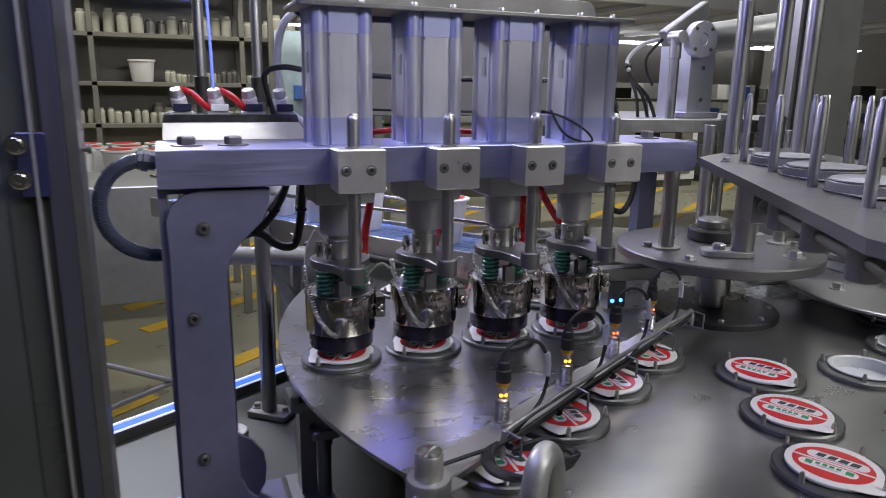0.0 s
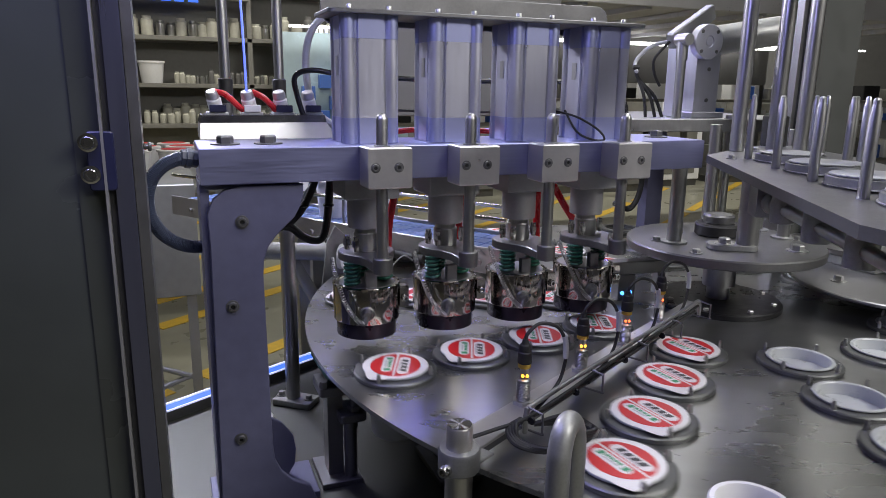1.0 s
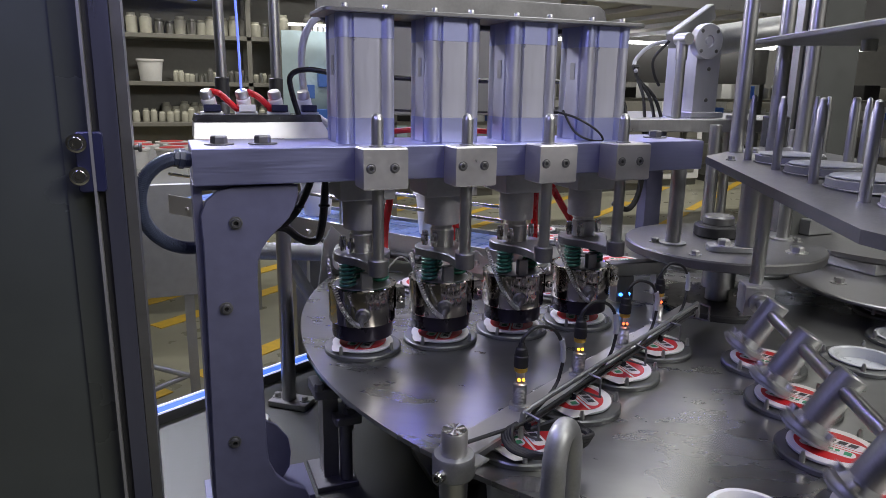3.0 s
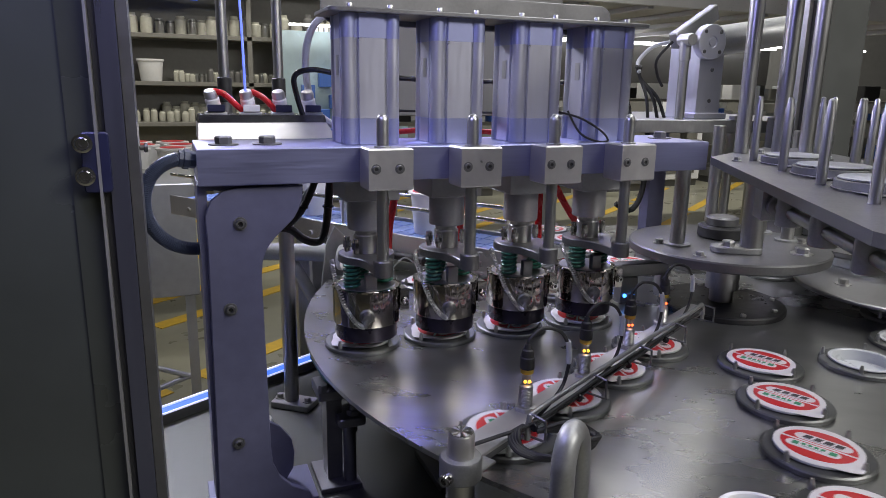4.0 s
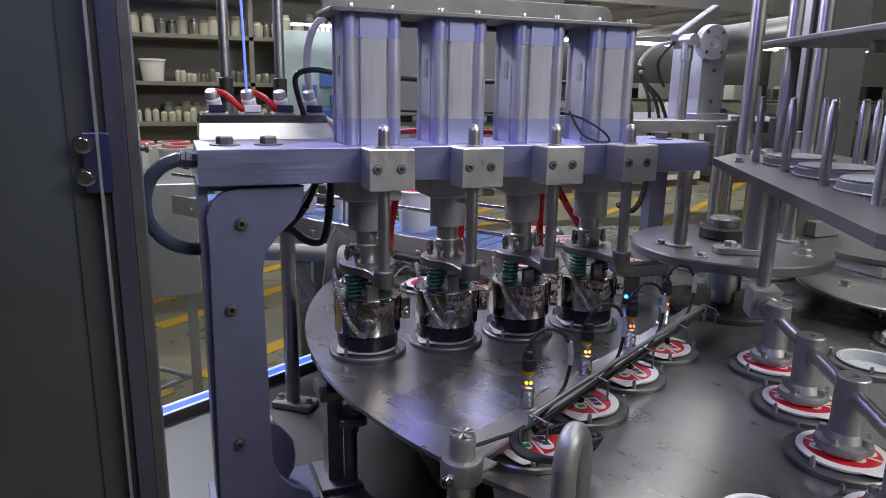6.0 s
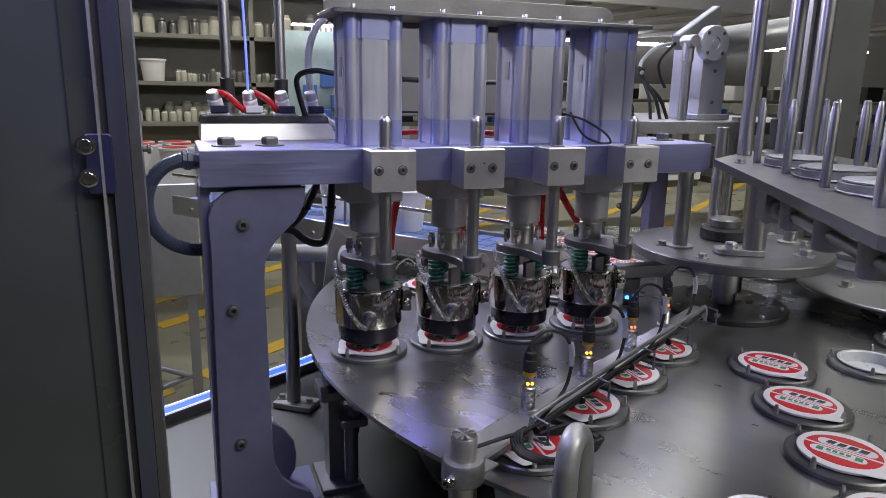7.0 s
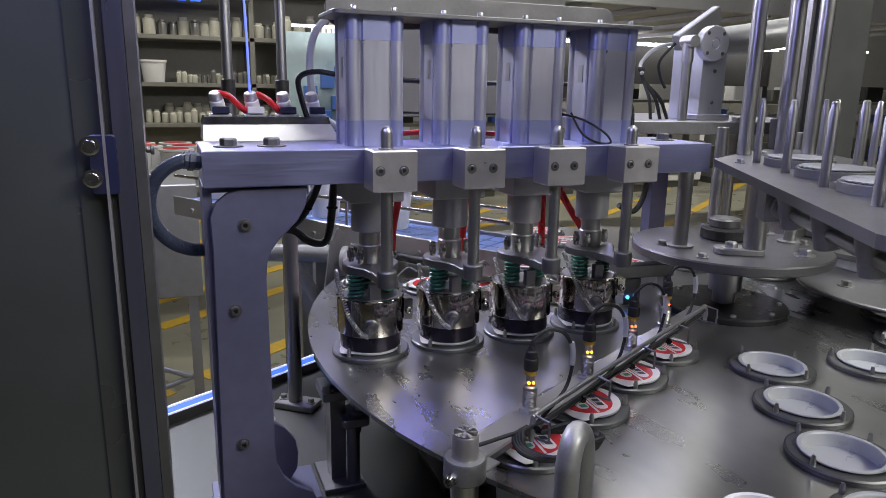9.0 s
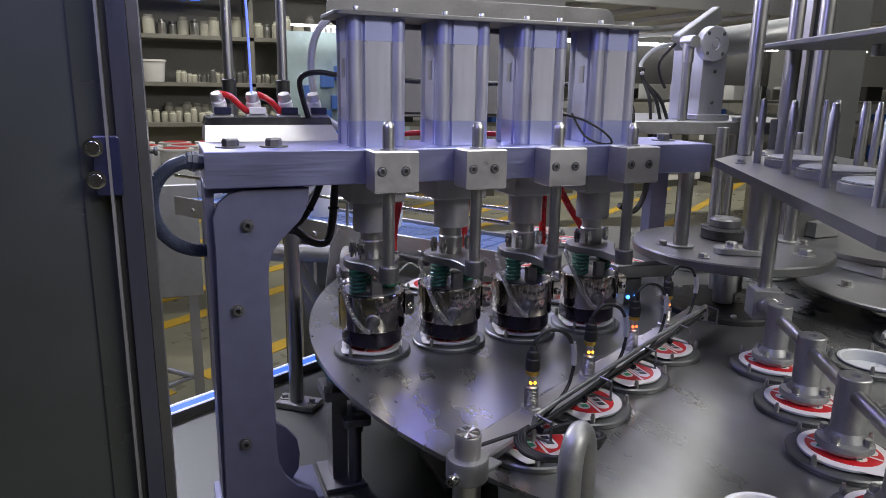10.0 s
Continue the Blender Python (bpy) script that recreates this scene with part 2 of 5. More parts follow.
        return self

    def socket(self, at, r=0.005, h=0.004, way=(0, 0, 1)):
        """A round socket-head screw with its hexagon hole."""
        m = Matrix.Translation(at) @ Vector(way).to_track_quat("Z", "Y").to_matrix().to_4x4()
        return self.lathe([(r, 0), (r, h * 0.75), (r * 0.85, h), (r * 0.52, h), (r * 0.5, h * 0.3), (0, h * 0.28)], 18, m)

    def data(self, name, mat, smooth=True):
        d = bpy.data.meshes.new(name)
        d.from_pydata(self.v, [], self.f)
        d.materials.append(mat)
        if smooth:
            d.shade_smooth()
            d.set_sharp_from_angle(angle=radians(32))
        d.update()
        return d


def part(name, mesh, mat, parent=None, label=""):
    ob = new(name, mesh.data(name, mat) if isinstance(mesh, Mesh) else mesh)
    if parent is not None:
        ob.parent = parent
    if label:
        ob["label"] = label
    return ob


def thing(name, label, category, group="", at=None, kind=""):
    ob = new(name)
    ob.empty_display_size = 0.02
    if at is not None:
        ob.matrix_basis = at
    return tagged(ob, label, category, group, kind)


def ring(r, n=32, a0=0.0, a1=2 * math.pi):
    return [(r * math.cos(a0 + (a1 - a0) * i / n), r * math.sin(a0 + (a1 - a0) * i / n)) for i in range(n)]


def rounded(x0, x1, y0, y1, r, n=5):
    out = []
    for cx, cy, a in ((x1 - r, y0 + r, -90), (x1 - r, y1 - r, 0), (x0 + r, y1 - r, 90), (x0 + r, y0 + r, 180)):
        out += [(cx + r * math.cos(radians(a + 90 * i / n)), cy + r * math.sin(radians(a + 90 * i / n))) for i in range(n + 1)]
    return out


# ---- plan ----
S = 0.145                      # pitch of heads and cups
XC = 0.7817                    # table axis, with the sealing row along x
PERIOD, TURN_START, TURN_TIME = 3.66, 0.075, 1.5
CYCLES = (-PERIOD, 0.0, 3.645, 7.335, 11.0)      # starts of the lid arm's strokes
FLOOR, DECK_Z = -1.0, -0.247
ROW = Vector((-0.5, -0.8660254, 0))      # the lid station's row, outwards
RADII = [XC - k * S for k in range(4)]
SHAFT_LOW, SHAFT_HIGH = 0.092, 0.264
UPRIGHT_Y = pose(0, 0, 0, 90, 0, 0)


def ease(u):
    u = min(max(u, 0), 1)
    return 0.5 - 0.5 * math.cos(math.pi * u)


def table_turn(t):
    return sum(30 * ease((t - TURN_START - n * PERIOD) / TURN_TIME) for n in range(-1, 4)) - 30


def phase(t):
    """Seconds since the lid arm's last stroke began."""
    return t - max(c for c in CYCLES if c <= t)


def swing(t):
    """The lid arm: degrees from hanging down to pointing up at the magazine."""
    p = phase(t)
    return 180 - 180 * ease((p - 1.56) / 0.60) + 180 * ease((p - 2.86) / 0.52)


def shaft_height(t):
    p = phase(t)
    return SHAFT_HIGH - (SHAFT_HIGH - SHAFT_LOW) * (ease((p - 1.66) / 0.42) - ease((p - 2.98) / 0.40))


def press(t):
    """How far the sealing heads are lifted."""
    p = t % PERIOD
    return 0.015 * (1 - ease((p - 1.30) / 0.17) + ease((p - 2.56) / 0.22))


def steps(step=0.1):
    n = round(10 / step)
    return [i * 10 / n for i in range(n + 1)]

# ---- structure: hall, floor, deck, guard ----


def build_hall():
    floor = part("floor", Mesh().box(-9, 14, -6, 9.2, FLOOR - 0.1, FLOOR, 0), CONCRETE)
    tagged(floor, "grey-green polished concrete hall floor with yellow stripes", "floor", kind="structure")
    wall = part("wall_north", Mesh().box(-9, 14, 8.6, 8.8, FLOOR, 3.6, 0), WALL)
    tagged(wall, "grey painted hall wall behind the racks", "wall", kind="structure")
    for name, b in (("wall_west", (-9.2, -9, -6, 9)), ("wall_east", (14, 14.2, -6, 9)), ("wall_south", (-9, 14, -6.2, -6))):
        tagged(part(name, Mesh().box(*b, FLOOR, 3.6, 0), WALL), "grey painted hall wall", "wall", kind="structure")
    tagged(part("ceiling", Mesh().box(-9.2, 14.2, -6.2, 9.2, 3.6, 3.7, 0), WALL), "plain grey hall ceiling", "ceiling", kind="structure")
    # walkway stripes in long worn dashes
    u = Vector((0.81, 0.586, 0)).normalized()
    w = Vector((-u.y, u.x, 0))
    for d in (1.25, 2.05, 2.86, 3.32, 4.1, 4.6, 5.4):
        for k in range(-2, 6):
            c = w * d + u * (1.15 + k * 1.75 + 0.4 * d)
            o = [c - u * 0.78 - w * 0.055, c + u * 0.78 - w * 0.055, c + u * 0.78 + w * 0.055, c - u * 0.78 + w * 0.055]
            if all(-8.5 < p.x < 13 and -5 < p.y < 8.4 for p in o):
                m = Mesh().prism([(p.x, p.y) for p in o], FLOOR + 0.001, FLOOR + 0.005)
                tagged(part("floor_stripe", m, YELLOW), "worn yellow painted stripe on the concrete floor", "floor marking", "walkway stripes", "structure")


def build_deck():
    """The machine's top deck under the rotary table, with the lit guard rail on its rear edge."""
    a, b = Vector((-0.346, 0.331, 0)), Vector((-0.105, 0.463, 0))
    u = (b - a).normalized()
    p, q = a - u * 1.2, a + u * 1.1
    deck = part("machine_deck", Mesh().prism([(p.x, -0.75), (1.9, -0.75), (1.9, 0.75), (q.x, q.y), (p.x, p.y)], DECK_Z - 0.03, DECK_Z), DECK_SHADED)
    tagged(deck, "stainless steel machine deck under the rotary table", "machine deck", kind="structure")
    rail = thing("guard_rail", "dark steel guard rail with a blue lit strip", "guard rail")
    n = Vector((-u.y, u.x, 0))

    def strip(d0, d1, z0, z1):
        c = [p + n * d0, q + n * d0, q + n * d1, p + n * d1]
        return Mesh().prism([(v.x, v.y) for v in c], z0, z1)
    part("rail", strip(0.0, 0.036, DECK_Z - 0.05, DECK_Z + 0.021), DARK_STEEL, rail)
    part("light_strip", strip(0.0055, 0.029, DECK_Z + 0.021, DECK_Z + 0.0235), STRIP_GLOW, rail, "glowing blue light strip")
    part("strip_edge", strip(0.001, 0.0045, DECK_Z + 0.021, DECK_Z + 0.0240), STRIP_WHITE, rail, "bright white strip edge")
    part("strip_edge", strip(0.0300, 0.035, DECK_Z + 0.021, DECK_Z + 0.0260), STRIP_WHITE, rail, "bright white strip edge")
    body = part("machine_base", Mesh().box(-0.9, 1.85, -0.7, 0.2, FLOOR, DECK_Z - 0.03, 0.004), DARK_STEEL)
    tagged(body, "steel base cabinet under the machine deck", "machine base", kind="structure")


def build_guard_door():
    """The open guard door beside the camera: smoked panel, steel post, hinge."""
    door = thing("guard_door", "open guard door with a smoked dark panel and steel post", "machine door", at=pose(0.006, 0, 0))
    part("post", Mesh().box(-0.362, -0.344, -0.315, -0.255, DECK_Z, 1.2, 0.004), FRAME_ALU_GLARE, door)
    part("post_flange", Mesh().box(-0.3435, -0.333, -0.311, -0.258, DECK_Z, 1.2, 0.003), DARK_STEEL, door, "darker rounded post flange")
    part("edge_strip", Mesh().box(-0.3690, -0.3625, -0.310, -0.262, DECK_Z, 1.2, 0.002), BLACK, door, "black rubber seal")
    part("edge_trim", Mesh().box(-0.3720, -0.3692, -0.3215, -0.306, DECK_Z, 1.2, 0.0008), TRIM, door, "thin bright metal trim")
    part("panel_border", Mesh().box(-0.398, -0.3722, -0.309, -0.292, DECK_Z, 1.2, 0.002), DOOR_BORDER, door, "dark panel border")
    part("panel", Mesh().box(-1.5, -0.3982, -0.306, -0.294, DECK_Z, 1.2, 0.002), DOOR_PANEL, door, "smoked dark door panel")
    hinge = part("hinge", Mesh().prism(rounded(-0.386, -0.3595, 0.3365, 0.398, 0.004), 0.309, 0.3203, UPRIGHT_Y, 0.0012), NAVY, door, "dark blue hinge plate")
    for z in (0.387, 0.354):
        m = Mesh().lathe([(0.0095, 0), (0.0095, 0.0015), (0.0075, 0.002)], 24, Matrix.Translation((-0.384, -0.3205, z)) @ UPRIGHT_Y)
        m.socket((-0.384, -0.3223, z), 0.0068, 0.006, (0, -1, 0))
        part("hinge_bolt", m, CHROME, hinge, "bright socket bolt with washer")
    knob = Mesh().rod((-0.333, -0.285, 0.379), (-0.3275, -0.285, 0.379), 0.003).rod((-0.3285, -0.285, 0.379), (-0.3245, -0.285, 0.379), 0.0052)
    part("latch_knob", knob, DARK_STEEL, door)


# ---- rotary table, cups, lids ----


def pierced(outline, holes, r, z0, z1, mat):
    """A plate with round holes."""
    bm = bmesh.new()

    def ring_of(points):
        vs = [bm.verts.new((x, y, z1)) for x, y in points]
        return [bm.edges.new((vs[i], vs[(i + 1) % len(vs)])) for i in range(len(vs))]
    edges = ring_of(outline)
    for cx, cy in holes:
        edges += ring_of([(cx + x, cy + y) for x, y in ring(r, 32)])
    bmesh.ops.triangle_fill(bm, edges=edges, use_beauty=True, use_dissolve=False)
    for f in bm.faces:
        if f.normal.z < 0:
            f.normal_flip()
    out = bmesh.ops.extrude_face_region(bm, geom=list(bm.faces))
    bmesh.ops.translate(bm, vec=(0, 0, z0 - z1), verts=[v for v in out["geom"] if isinstance(v, bmesh.types.BMVert)])
    bmesh.ops.recalc_face_normals(bm, faces=bm.faces)
    d = bpy.data.meshes.new("plate")
    bm.to_mesh(d)
    bm.free()
    d.materials.append(mat)
    return d


def table_plate():
    bm = bmesh.new()

    def loop(cx, cy, r, n):
        vs = [bm.verts.new((cx + r * math.cos(2 * math.pi * i / n), cy + r * math.sin(2 * math.pi * i / n), 0)) for i in range(n)]
        return [bm.edges.new((vs[i], vs[(i + 1) % n])) for i in range(n)]
    edges = loop(0, 0, 0.877, 160)
    for j in range(12):
        for r in RADII:
            a = radians(180 + 30 * j)
            edges += loop(r * math.cos(a), r * math.sin(a), 0.0485, 24)
    bmesh.ops.triangle_fill(bm, edges=edges, use_beauty=True, use_dissolve=False)
    for f in bm.faces:
        if f.normal.z < 0:
            f.normal_flip()
    top = [f for f in bm.faces]
    out = bmesh.ops.extrude_face_region(bm, geom=top)
    bmesh.ops.translate(bm, vec=(0, 0, -0.007), verts=[v for v in out["geom"] if isinstance(v, bmesh.types.BMVert)])
    bmesh.ops.recalc_face_normals(bm, faces=bm.faces)
    d = bpy.data.meshes.new("plate")
    bm.to_mesh(d)
    bm.free()
    d.materials.append(TABLE_STEEL)
    return d


TABLE_THINGS = []      # (object, row number): turned with the table about its axis
LIDS = []              # (object, row number, k)


def build_table():
    table = thing("rotary_table", "round brushed steel indexing table with rows of cup holders", "rotary table", at=pose(XC, 0, 0))
    part("plate", table_plate(), TABLE_STEEL, table)
    part("hub_plate", Mesh().lathe([(0.130, 0.0005), (0.130, 0.010), (0.127, 0.013), (0.03, 0.013)], 64), HUB_DARK, table, "dark round hub plate")
    for a in range(0, 360, 45):
        part("hub_bolt", Mesh().bolt((0.112 * math.cos(radians(a + 12)), 0.112 * math.sin(radians(a + 12)), 0.013), 0.006, 0.005), STEEL, table)
    ring_mesh = Mesh().lathe([(0.0488, -0.004), (0.0488, 0.0090), (0.055, 0.0090), (0.0645, 0.0085), (0.0668, 0.0065), (0.0668, 0.0006), (0.0488, -0.004)], 44, closed=False).data("cup_holder", HOLDER)
    pin_mesh = Mesh().lathe([(0.0036, 0.0), (0.0036, 0.006), (0.0022, 0.0135), (0.0, 0.0145)], 12).data("locating_pin", STEEL)
    for j in range(12):
        for r in RADII:
            a = radians(180 + 30 * j)
            h = part("cup_holder", ring_mesh, HOLDER, table)
            h.matrix_basis = pose(r * math.cos(a), r * math.sin(a), 0, 0, 0, math.degrees(a))
            if j not in (8, 9):
                for q in (38, 128, 218, 308):
                    pin = part("locating_pin", pin_mesh, STEEL, h)
                    pin.matrix_basis = pose(0.0605 * math.cos(radians(q)), 0.0605 * math.sin(radians(q)), 0.0086)
    TABLE_THINGS.append((table, None))
    cup_mesh = Mesh().lathe([(0.0, -0.100), (0.036, -0.100), (0.0385, -0.097), (0.0476, 0.0102), (0.0522, 0.0105), (0.0528, 0.0116), (0.0522, 0.0130), (0.0472, 0.0130), (0.0460, 0.0115), (0.0445, -0.006)], 48).data("cup", CUP_WHITE)
    fill_mesh = Mesh().lathe([(0.0443, -0.010), (0.0443, -0.0095), (0.02, -0.0092), (0.0, -0.009)], 40).data("contents", CUP_FILL)
    for j in (-2, -1, 0, 1, 2, 3, 4, 5, 6, 7):
        for k, r in enumerate(RADII):
            cup = new("plastic_cup")
            tagged(cup, "white plastic cup in a steel holder on the turntable", "cup", "cups on the turntable")
            a = radians(180 + 30 * j)
            for nm, me, mt in (("cup_body", cup_mesh, CUP_WHITE), ("contents", fill_mesh, CUP_FILL)):
                o = part(nm, me, mt, cup)
                o.matrix_basis = pose(r * math.cos(a), r * math.sin(a), 0)
            cup.matrix_basis = pose(XC, 0, 0)
            TABLE_THINGS.append((cup, None))


def bar(m, x, y, w, h, z, lean=0.0):
    return m.prism([(x - w / 2 - lean, y - h / 2), (x + w / 2 - lean, y - h / 2), (x + w / 2 + lean, y + h / 2), (x - w / 2 + lean, y + h / 2)], z, z + 0.00025)


def pill(m, x, y, w, h, z, turn=0.0):
    o = rounded(-w / 2, w / 2, -h / 2, h / 2, h * 0.49, 6)
    return m.prism(o, z, z + 0.0003, pose(x, y, 0, 0, 0, turn))


def lid_thing():
    """One printed foil lid: white disc with a pull tab, red print, plain bars for its words."""
    lid = thing("foil_lid", "white foil lid with red ring print and pull tab", "lid", "printed foil lids")
    out = []
    for i in range(72):
        a = 2 * math.pi * i / 72
        d = (math.degrees(a) + 30 + 180) % 360 - 180
        r = 0.0525 + 0.0150 * max(0.0, 1 - abs(d) / 27.0)
        out.append((r * math.cos(a), r * math.sin(a)))
    part("foil", Mesh().prism(out, 0, 0.0007), FOIL, lid)
    red = Mesh().prism([(x * 1.02, y * 0.92) for x, y in ring(0.0435, 44)], 0.0007, 0.0011)
    ink = part("print", red, RED_INK, lid, "red printed disc")
    part("print_field", pill(Mesh(), 0.002, 0.0135, 0.068, 0.0185, 0.0011), FOIL, lid, "white print field")
    part("print_field", pill(Mesh(), -0.003, -0.0125, 0.064, 0.0175, 0.0011), FOIL, lid, "white print field")
    part("print_field", bar(Mesh(), 0.0, 0.0005, 0.088, 0.0035, 0.0011), FOIL, lid, "white print line")
    for i, w in enumerate((0.009, 0.0085, 0.0095, 0.0095)):
        part("dark_mark", bar(Mesh(), -0.0165 + i * 0.0125, 0.0145, w, 0.0095, 0.0014, 0.0012), DARK_INK, ink, "dark print bar")
    part("grey_mark", bar(Mesh(), 0.002, 0.0075, 0.044, 0.0022, 0.0014), GREY_INK, ink, "grey print bar")
    for x, y, w, h in ((-0.024, -0.0115, 0.0075, 0.0095), (0.020, -0.0115, 0.0085, 0.0095), (-0.0145, -0.0095, 0.0052, 0.0055), (-0.007, -0.0095, 0.0052, 0.0055), (0.0005, -0.0095, 0.0052, 0.0055), (0.008, -0.0095, 0.0052, 0.0055)):
        part("green_mark", bar(Mesh(), x, y, w, h, 0.0014), GREEN_INK, ink, "green print bar")
    part("grey_mark", bar(Mesh(), -0.003, -0.0155, 0.024, 0.0022, 0.0014), GREY_INK, ink, "grey print bar")
    return lid


def build_lids():
    first = lid_thing()
    for j in (-2, -1, 0, 1, 2, 3, 4, 5):
        for k in range(4):
            lid = first if not LIDS else copy_thing(first, Matrix())
            if j < 0:
                lid["label"] = "sealed white foil lid with red ring print"
            LIDS.append((lid, j, k))


def lid_on_table(j, k, t):
    a = 180 + 30 * j - table_turn(t)
    r = RADII[k]
    return pose(XC + r * math.cos(radians(a)), r * math.sin(radians(a)), 0.0134, 0, 0, a + 57)


def lid_pose(j, k, t):
    """A lid waits under the magazine, rides the swing arm down to its cup, then turns with the table."""
    if j <= 2:
        return lid_on_table(j, k, t)
    start = CYCLES[j - 2]
    placed = start + 2.25
    if t >= placed:
        return lid_on_table(j, k, t)
    u = max(t, start + 1.4)
    ang, zs = swing(u), shaft_height(u)
    p = Vector((XC, 0, zs)) + ROW * RADII[k]
    flat = pose(0, 0, 0.0134 - SHAFT_LOW, 0, 0, 240 + 57)
    return Matrix.Translation(p) @ Matrix.Rotation(radians(-ang), 4, ROW) @ flat


# ---- sealing station ----


def build_beam():
    beam = thing("press_beam", "milled aluminium cross beam carrying four press cylinders", "machine beam")
    part("bar", Mesh().box(-0.263, 0.629, -0.085, 0.088, 0.306, 0.358, 0.0012), BEAM_ALU_LIT, beam)
    for i in range(4):
        x = i * S
        part("guide_block", Mesh().box(x - 0.0315, x + 0.0365, -0.1363, -0.0855, 0.298, 0.3595, 0.0022), BLOCK_ALU, beam, "satin aluminium guide block")
        for dx in (-0.0205, 0.0155):
            m = Mesh().socket((x + dx, -0.1364, 0.330), 0.0058, 0.0022, (0, -1, 0))
            m.lathe([(0.0075, -0.0002), (0.0075, 0.0004), (0.0058, 0.0004)], 20, Matrix.Translation((x + dx, -0.1364, 0.330)) @ UPRIGHT_Y)
            screw = part("block_screw", m, HUB_STEEL, beam)
            # black disc laid in the screw's hole as its shade
            part("hex_shade", Mesh().lathe([(0.0029, 0), (0.0029, 0.0004), (0, 0.0004)], 6, Matrix.Translation((x + dx, -0.1371, 0.330)) @ UPRIGHT_Y), BLACK, screw, "black disc for the shade in the hexagon recess")
        part("rod_bush", Mesh().lathe([(0.0125, 0), (0.0125, 0.002), (0.009, 0.0025)], 24, Matrix.Translation((x - 0.0035, -0.112, 0.3595))), STEEL, beam)
    for x, y in ((-0.2215, -0.012), (-0.1575, -0.012), (0.585, 0.0)):
        part("beam_bolt", Mesh().bolt((x, y, 0.358), 0.0125, 0.0115, washer=0.022), HUB_STEEL, beam, "large hexagon bolt with washer")


def cylinder_outline(s, r, groove):
    """An air cylinder's section: round tie-rod corners, a slot beside each and a flat panel between them."""
    c = s - r
    side = [(-c + r * math.sin(radians(a)), -c - r * math.cos(radians(a))) for a in (-45, -22, 0, 25, 50)]
    x0 = -c + r * 0.80
    side += [(x0 + 0.001, -s + groove), (x0 + 0.0045, -s + groove), (x0 + 0.0055, -s + min(groove * 0.3, 0.002))]
    side += [(-x, y) for x, y in side[::-1]][:-1]
    out = []
    for a in range(4):
        k, q = round(math.cos(a * math.pi / 2)), round(math.sin(a * math.pi / 2))
        out += [(x * k - y * q, x * q + y * k) for x, y in side]
    return out


def build_cylinders():
    first = None
    for i in range(4):
        at = pose(i * S, 0, 0.3585)
        if first is None:
            cyl = first = thing("air_cylinder", "grey anodised square air cylinder standing on the beam", "air cylinder", "press cylinders", at)
            part("barrel", Mesh().prism(cylinder_outline(0.0460, 0.0115, 0.0085), 0.040, 0.160, None, 0), ALU, cyl)
            part("lower_cap", Mesh().prism(cylinder_outline(0.0462, 0.0115, 0.0065), 0.0, 0.0398, None, 0), ALU_CAP, cyl, "bluish anodised end cap")
            part("upper_cap", Mesh().prism(cylinder_outline(0.0462, 0.0115, 0.0065), 0.1602, 0.1955, None, 0), ALU_CAP, cyl, "bluish anodised end cap")
            part("maker_plate", Mesh().box(-0.0452, -0.0438, -0.010, 0.004, 0.105, 0.135, 0.0002), STEEL, cyl, "small pale maker plate")
        else:
            copy_thing(first, at)
    plate = thing("tie_plate", "grey steel plate bolted across the cylinder tops", "machine plate")
    part("plate", Mesh().prism(rounded(-0.068, 3 * S + 0.068, -0.058, 0.062, 0.012), 0.5542, 0.5607, None, 0.0012), HUB_STEEL, plate)
    up = rounded(-0.055, 3 * S + 0.063, 0.545, 0.600, 0.024)
    part("back_flange", Mesh().prism(up, 0, 0.006, Matrix.Translation((0, 0.068, 0)) @ UPRIGHT_Y, 0.001), HUB_STEEL, plate)
    for i in range(4):
        for dx in (-0.0316, 0.0316):
            for y in (-0.0352, 0.0352):
                part("tie_bolt", Mesh().bolt((i * S + dx, y, 0.5602), 0.0046, 0.0065, sides=18, washer=0.006), STEEL, plate)


HEADS = []


